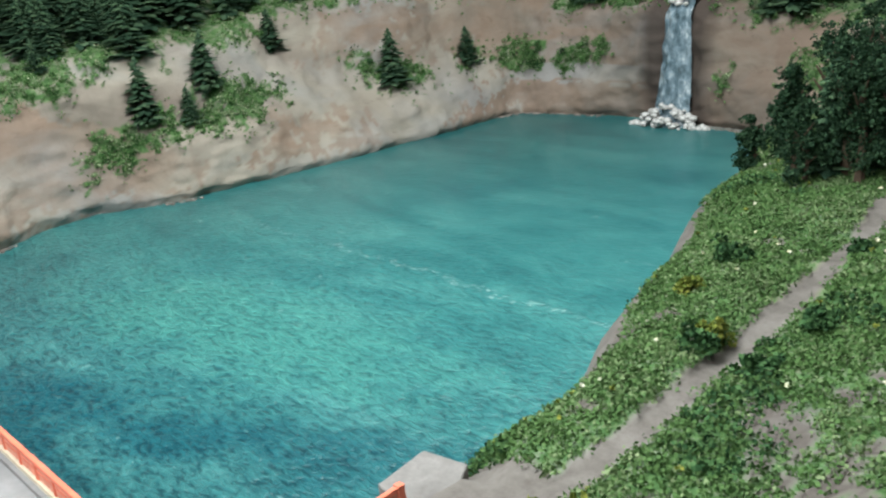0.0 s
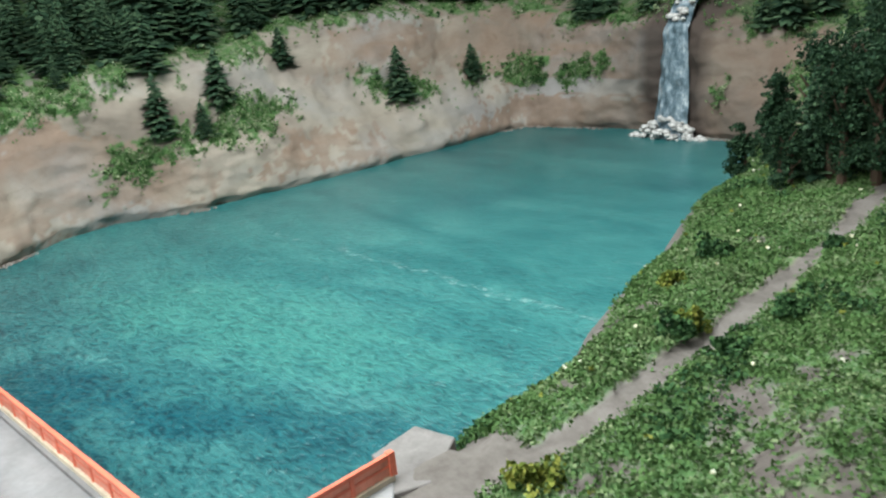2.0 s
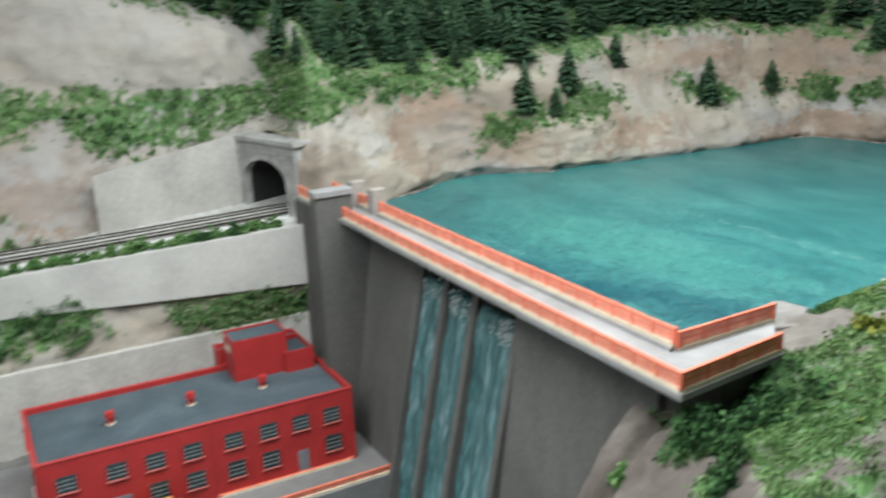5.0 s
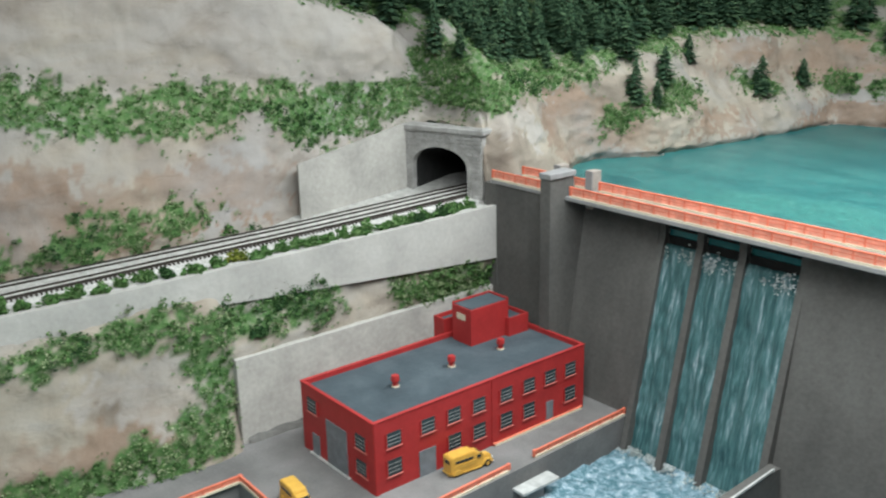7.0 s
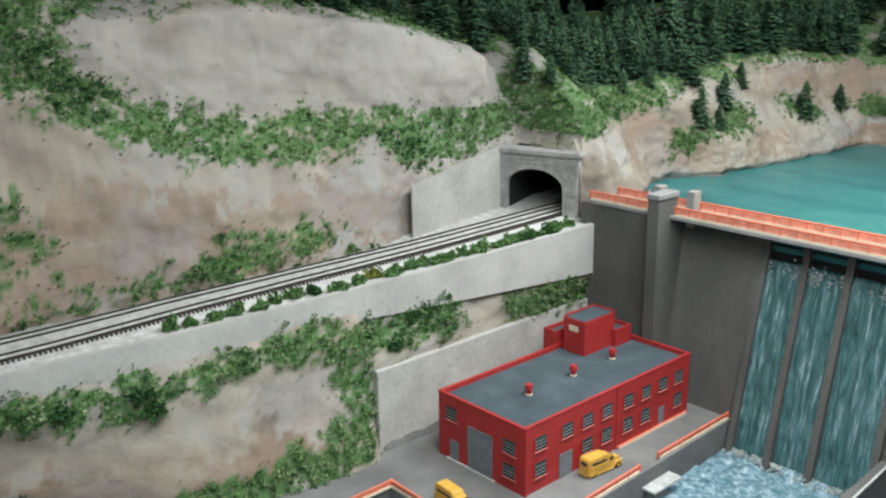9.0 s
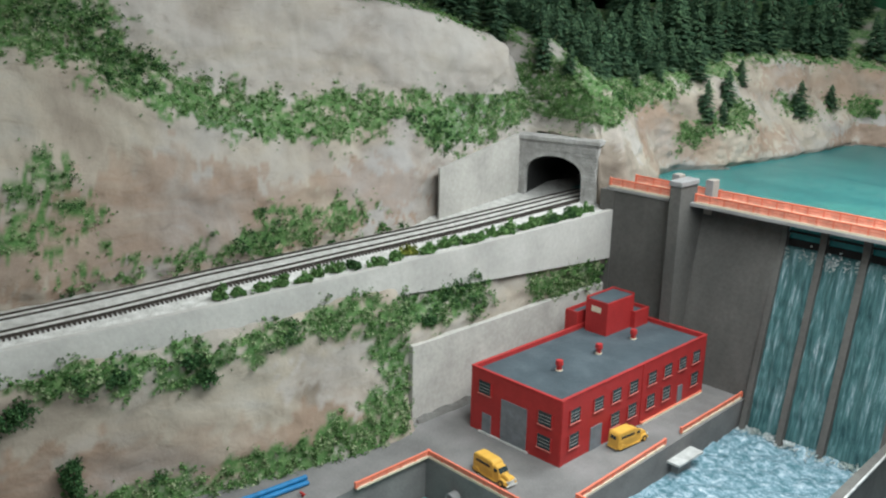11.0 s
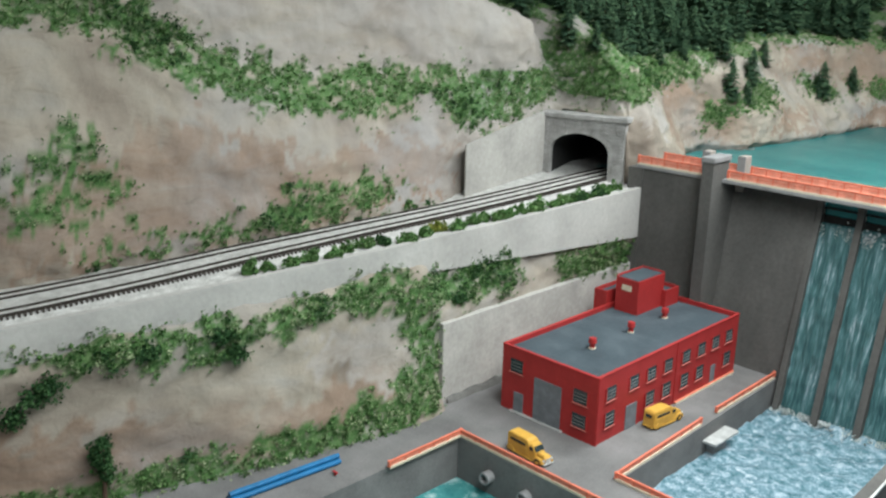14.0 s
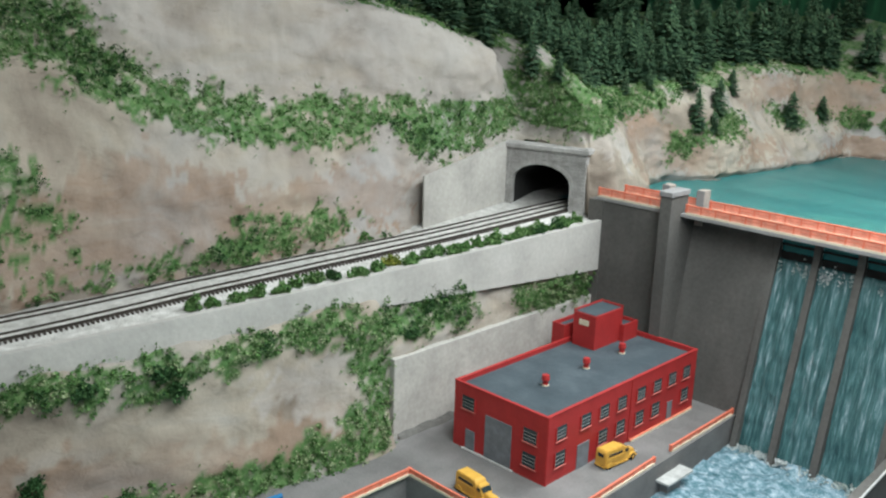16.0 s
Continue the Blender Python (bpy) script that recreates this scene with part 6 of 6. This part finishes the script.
# bushes along the shelf's edge
rg = random.Random(77)
y = 0.0
k = 0
while y > -0.85:
    e = shelf_point(y, rg.uniform(0.02, 0.042))
    m_ = rg.choice((FOLIAGE, FOLIAGE, FOLIAGE, FOLIAGE_YELLOW if rg.random() < 0.4 else FOLIAGE, FOLIAGE_DARK if rg.random() < 0.5 else FOLIAGE))
    bush(e.x, y, e.z - 0.002, rg.uniform(0.010, 0.016), m_, 300 + k, "small bush on the shelf beside the tracks", "shelf_bush")
    y -= rg.uniform(0.014, 0.026) if y > -0.35 else rg.uniform(0.022, 0.042)
    k += 1
for i, y in enumerate((-0.37, -0.42, -0.47, -0.53, -0.58, -0.66, -0.71, -0.75, -0.80, -1.0, -1.05)):
    e = shelf_point(y, 0.188)
    bush(e.x, y, e.z, rg.uniform(0.01, 0.018), FOLIAGE if i % 3 else FOLIAGE_DARK, 400 + i, "bush at the foot of the rock beside the tracks", "trackside_bush")
for i, (x, y, r, mt) in enumerate(((0.57, 0.574, 0.012, FOLIAGE_YELLOW), (0.632, 0.504, 0.012, FOLIAGE_YELLOW), (0.69, 0.264, 0.015, FOLIAGE_YELLOW), (0.641, 0.475, 0.014, FOLIAGE_DARK), (0.693, 0.467, 0.013, FOLIAGE_DARK), (0.689, 0.554, 0.013, FOLIAGE_DARK), (0.658, 0.7, 0.012, FOLIAGE_DARK), (0.57, 0.637, 0.014, FOLIAGE_DARK))):
    bush(x, y, bank_height(x, y), r, mt, 500 + i, "rounded yellow-green bush by the footpath" if mt is FOLIAGE_YELLOW else "rounded dark bush by the footpath")

for i, (x, y, r) in enumerate(((0.7, 0.045, 0.02), (0.718, 0.072, 0.02), (0.706, 0.1, 0.018), (0.694, 0.135, 0.016), (0.735, 0.042, 0.018), (0.75, 0.02, 0.016))):
    bush(x, y, bank_height(x, y) - 0.004, r, FOLIAGE_DARK, 520 + i, "dense dark shrub under the dam's bent end", "shrub")
for i, (x, y, r) in enumerate(((0.652, 0.008, 0.01), (0.662, -0.012, 0.011))):
    bush(x, y, bank_height(x, y) - 0.002, r, FOLIAGE, 530 + i, "small green bush in a crevice below the dam")

# painted backdrop behind the woods


def backdrop():
    m, nt, b = base_mat("painted_backdrop", 0.9, 0.0, 0.2)
    col = ramp(nt, noise_out(nt, 9.0, 5.0, 0.6, (3.0, 3.0, 0.4)), [(0.3, (0.008, 0.035, 0.022)), (0.55, (0.028, 0.11, 0.055)), (0.75, (0.05, 0.22, 0.1))])
    nt.links.new(col, b.inputs["Base Color"])
    pts = [(-1.06, -2.4), (-1.06, 1.36), (-0.92, 1.68), (-0.62, 1.85), (0.0, 1.9), (1.6, 1.98)]
    bm = bmesh.new()
    lo = [bm.verts.new((x, y, 1.3)) for x, y in pts]
    hi = [bm.verts.new((x, y, 2.4)) for x, y in pts]
    for i in range(len(pts) - 1):
        bm.faces.new((lo[i], lo[i + 1], hi[i + 1], hi[i]))
    bmesh.ops.solidify(bm, geom=list(bm.faces), thickness=0.01)
    return tagged(part("backdrop", bm, m), "dark green painted forest backdrop board", "backdrop", kind="structure")


backdrop()


# sparse loose tufts that straggle from the green bands onto the rock
def near_band(p, mask, reach=0.03):
    return any(mask(p + Vector((0, dy, dz)))[0] > 0.5 for dy, dz in ((reach, 0), (-reach, 0), (0, reach * 0.6), (0, -reach * 0.6)))


stray = scatter([p for p in near_hill if p.z > 1.29], lambda p: west_mask(p)[0] < 0.5 and near_band(p, west_mask), 0.003, 0.0005, 51, 0.3)
stray += scatter([p for p in lv if p.y > -1.6 and p.z > 1.0], lambda p: low_mask(p)[0] < 0.5 and near_band(p, low_mask, 0.022), 0.003, 0.0005, 52, 0.4)
tagged(foliage("stray_tufts", stray, FOLIAGE, None, 7, 0.0014, 0.8, 53), "small stray tufts of green foam on the rock", "tufts", kind="stuff")

# single dark shrubs and a lone tree on the bank under the railway


def bank_face(y, z):
    best = min(lv, key=lambda p: (p.y - y) ** 2 + (p.z - z) ** 2)
    return best


for i, (y, z, r) in enumerate(((-0.915, 1.203, 0.022), (-0.895, 1.182, 0.018), (-1.02, 1.203, 0.018), (-1.17, 1.165, 0.026), (-1.2, 1.14, 0.024), (-1.235, 1.165, 0.026), (-1.15, 1.185, 0.02), (-0.475, 1.185, 0.012))):
    p = bank_face(y, z)
    bush(p.x + 0.006, p.y, p.z - 0.004, r, FOLIAGE_DARK, 700 + i, "dense dark green shrub on the plaster bank", "shrub")
p = bank_face(-1.105, 1.033)
leafy_tree(p.x + 0.02, p.y, p.z - 0.01, 0.085, 0.016, 90, FOLIAGE_DARK, "slim dark green tree at the foot of the bank")

# pale crumbs of plaster along the waterline
rg = random.Random(61)
crumbs = []
for a, b in zip(west[15:-3], west[16:-2]):
    for _ in range(int(900 * (Vector(a[1]) - Vector(b[1])).length)):
        f = rg.random()
        q = Vector(a[1]).lerp(Vector(b[1]), f)
        if (q.y < 0.6 or q.y > 1.22) and noise.noise(Vector((q.y * 9, q.x * 9, 3.0))) > -0.1:
            crumbs.append(((q.x + rg.gauss(0.004, 0.003), q.y + rg.gauss(-0.001, 0.004), LAKE + 0.001), rg.uniform(0.001, 0.0028)))
tagged(foliage("shore_crumbs", crumbs, TAN_BLOCK, None, 7, 0.0014, 0.5, 62), "pale plaster crumbs along the lake's edge", "pebbles", kind="stuff")
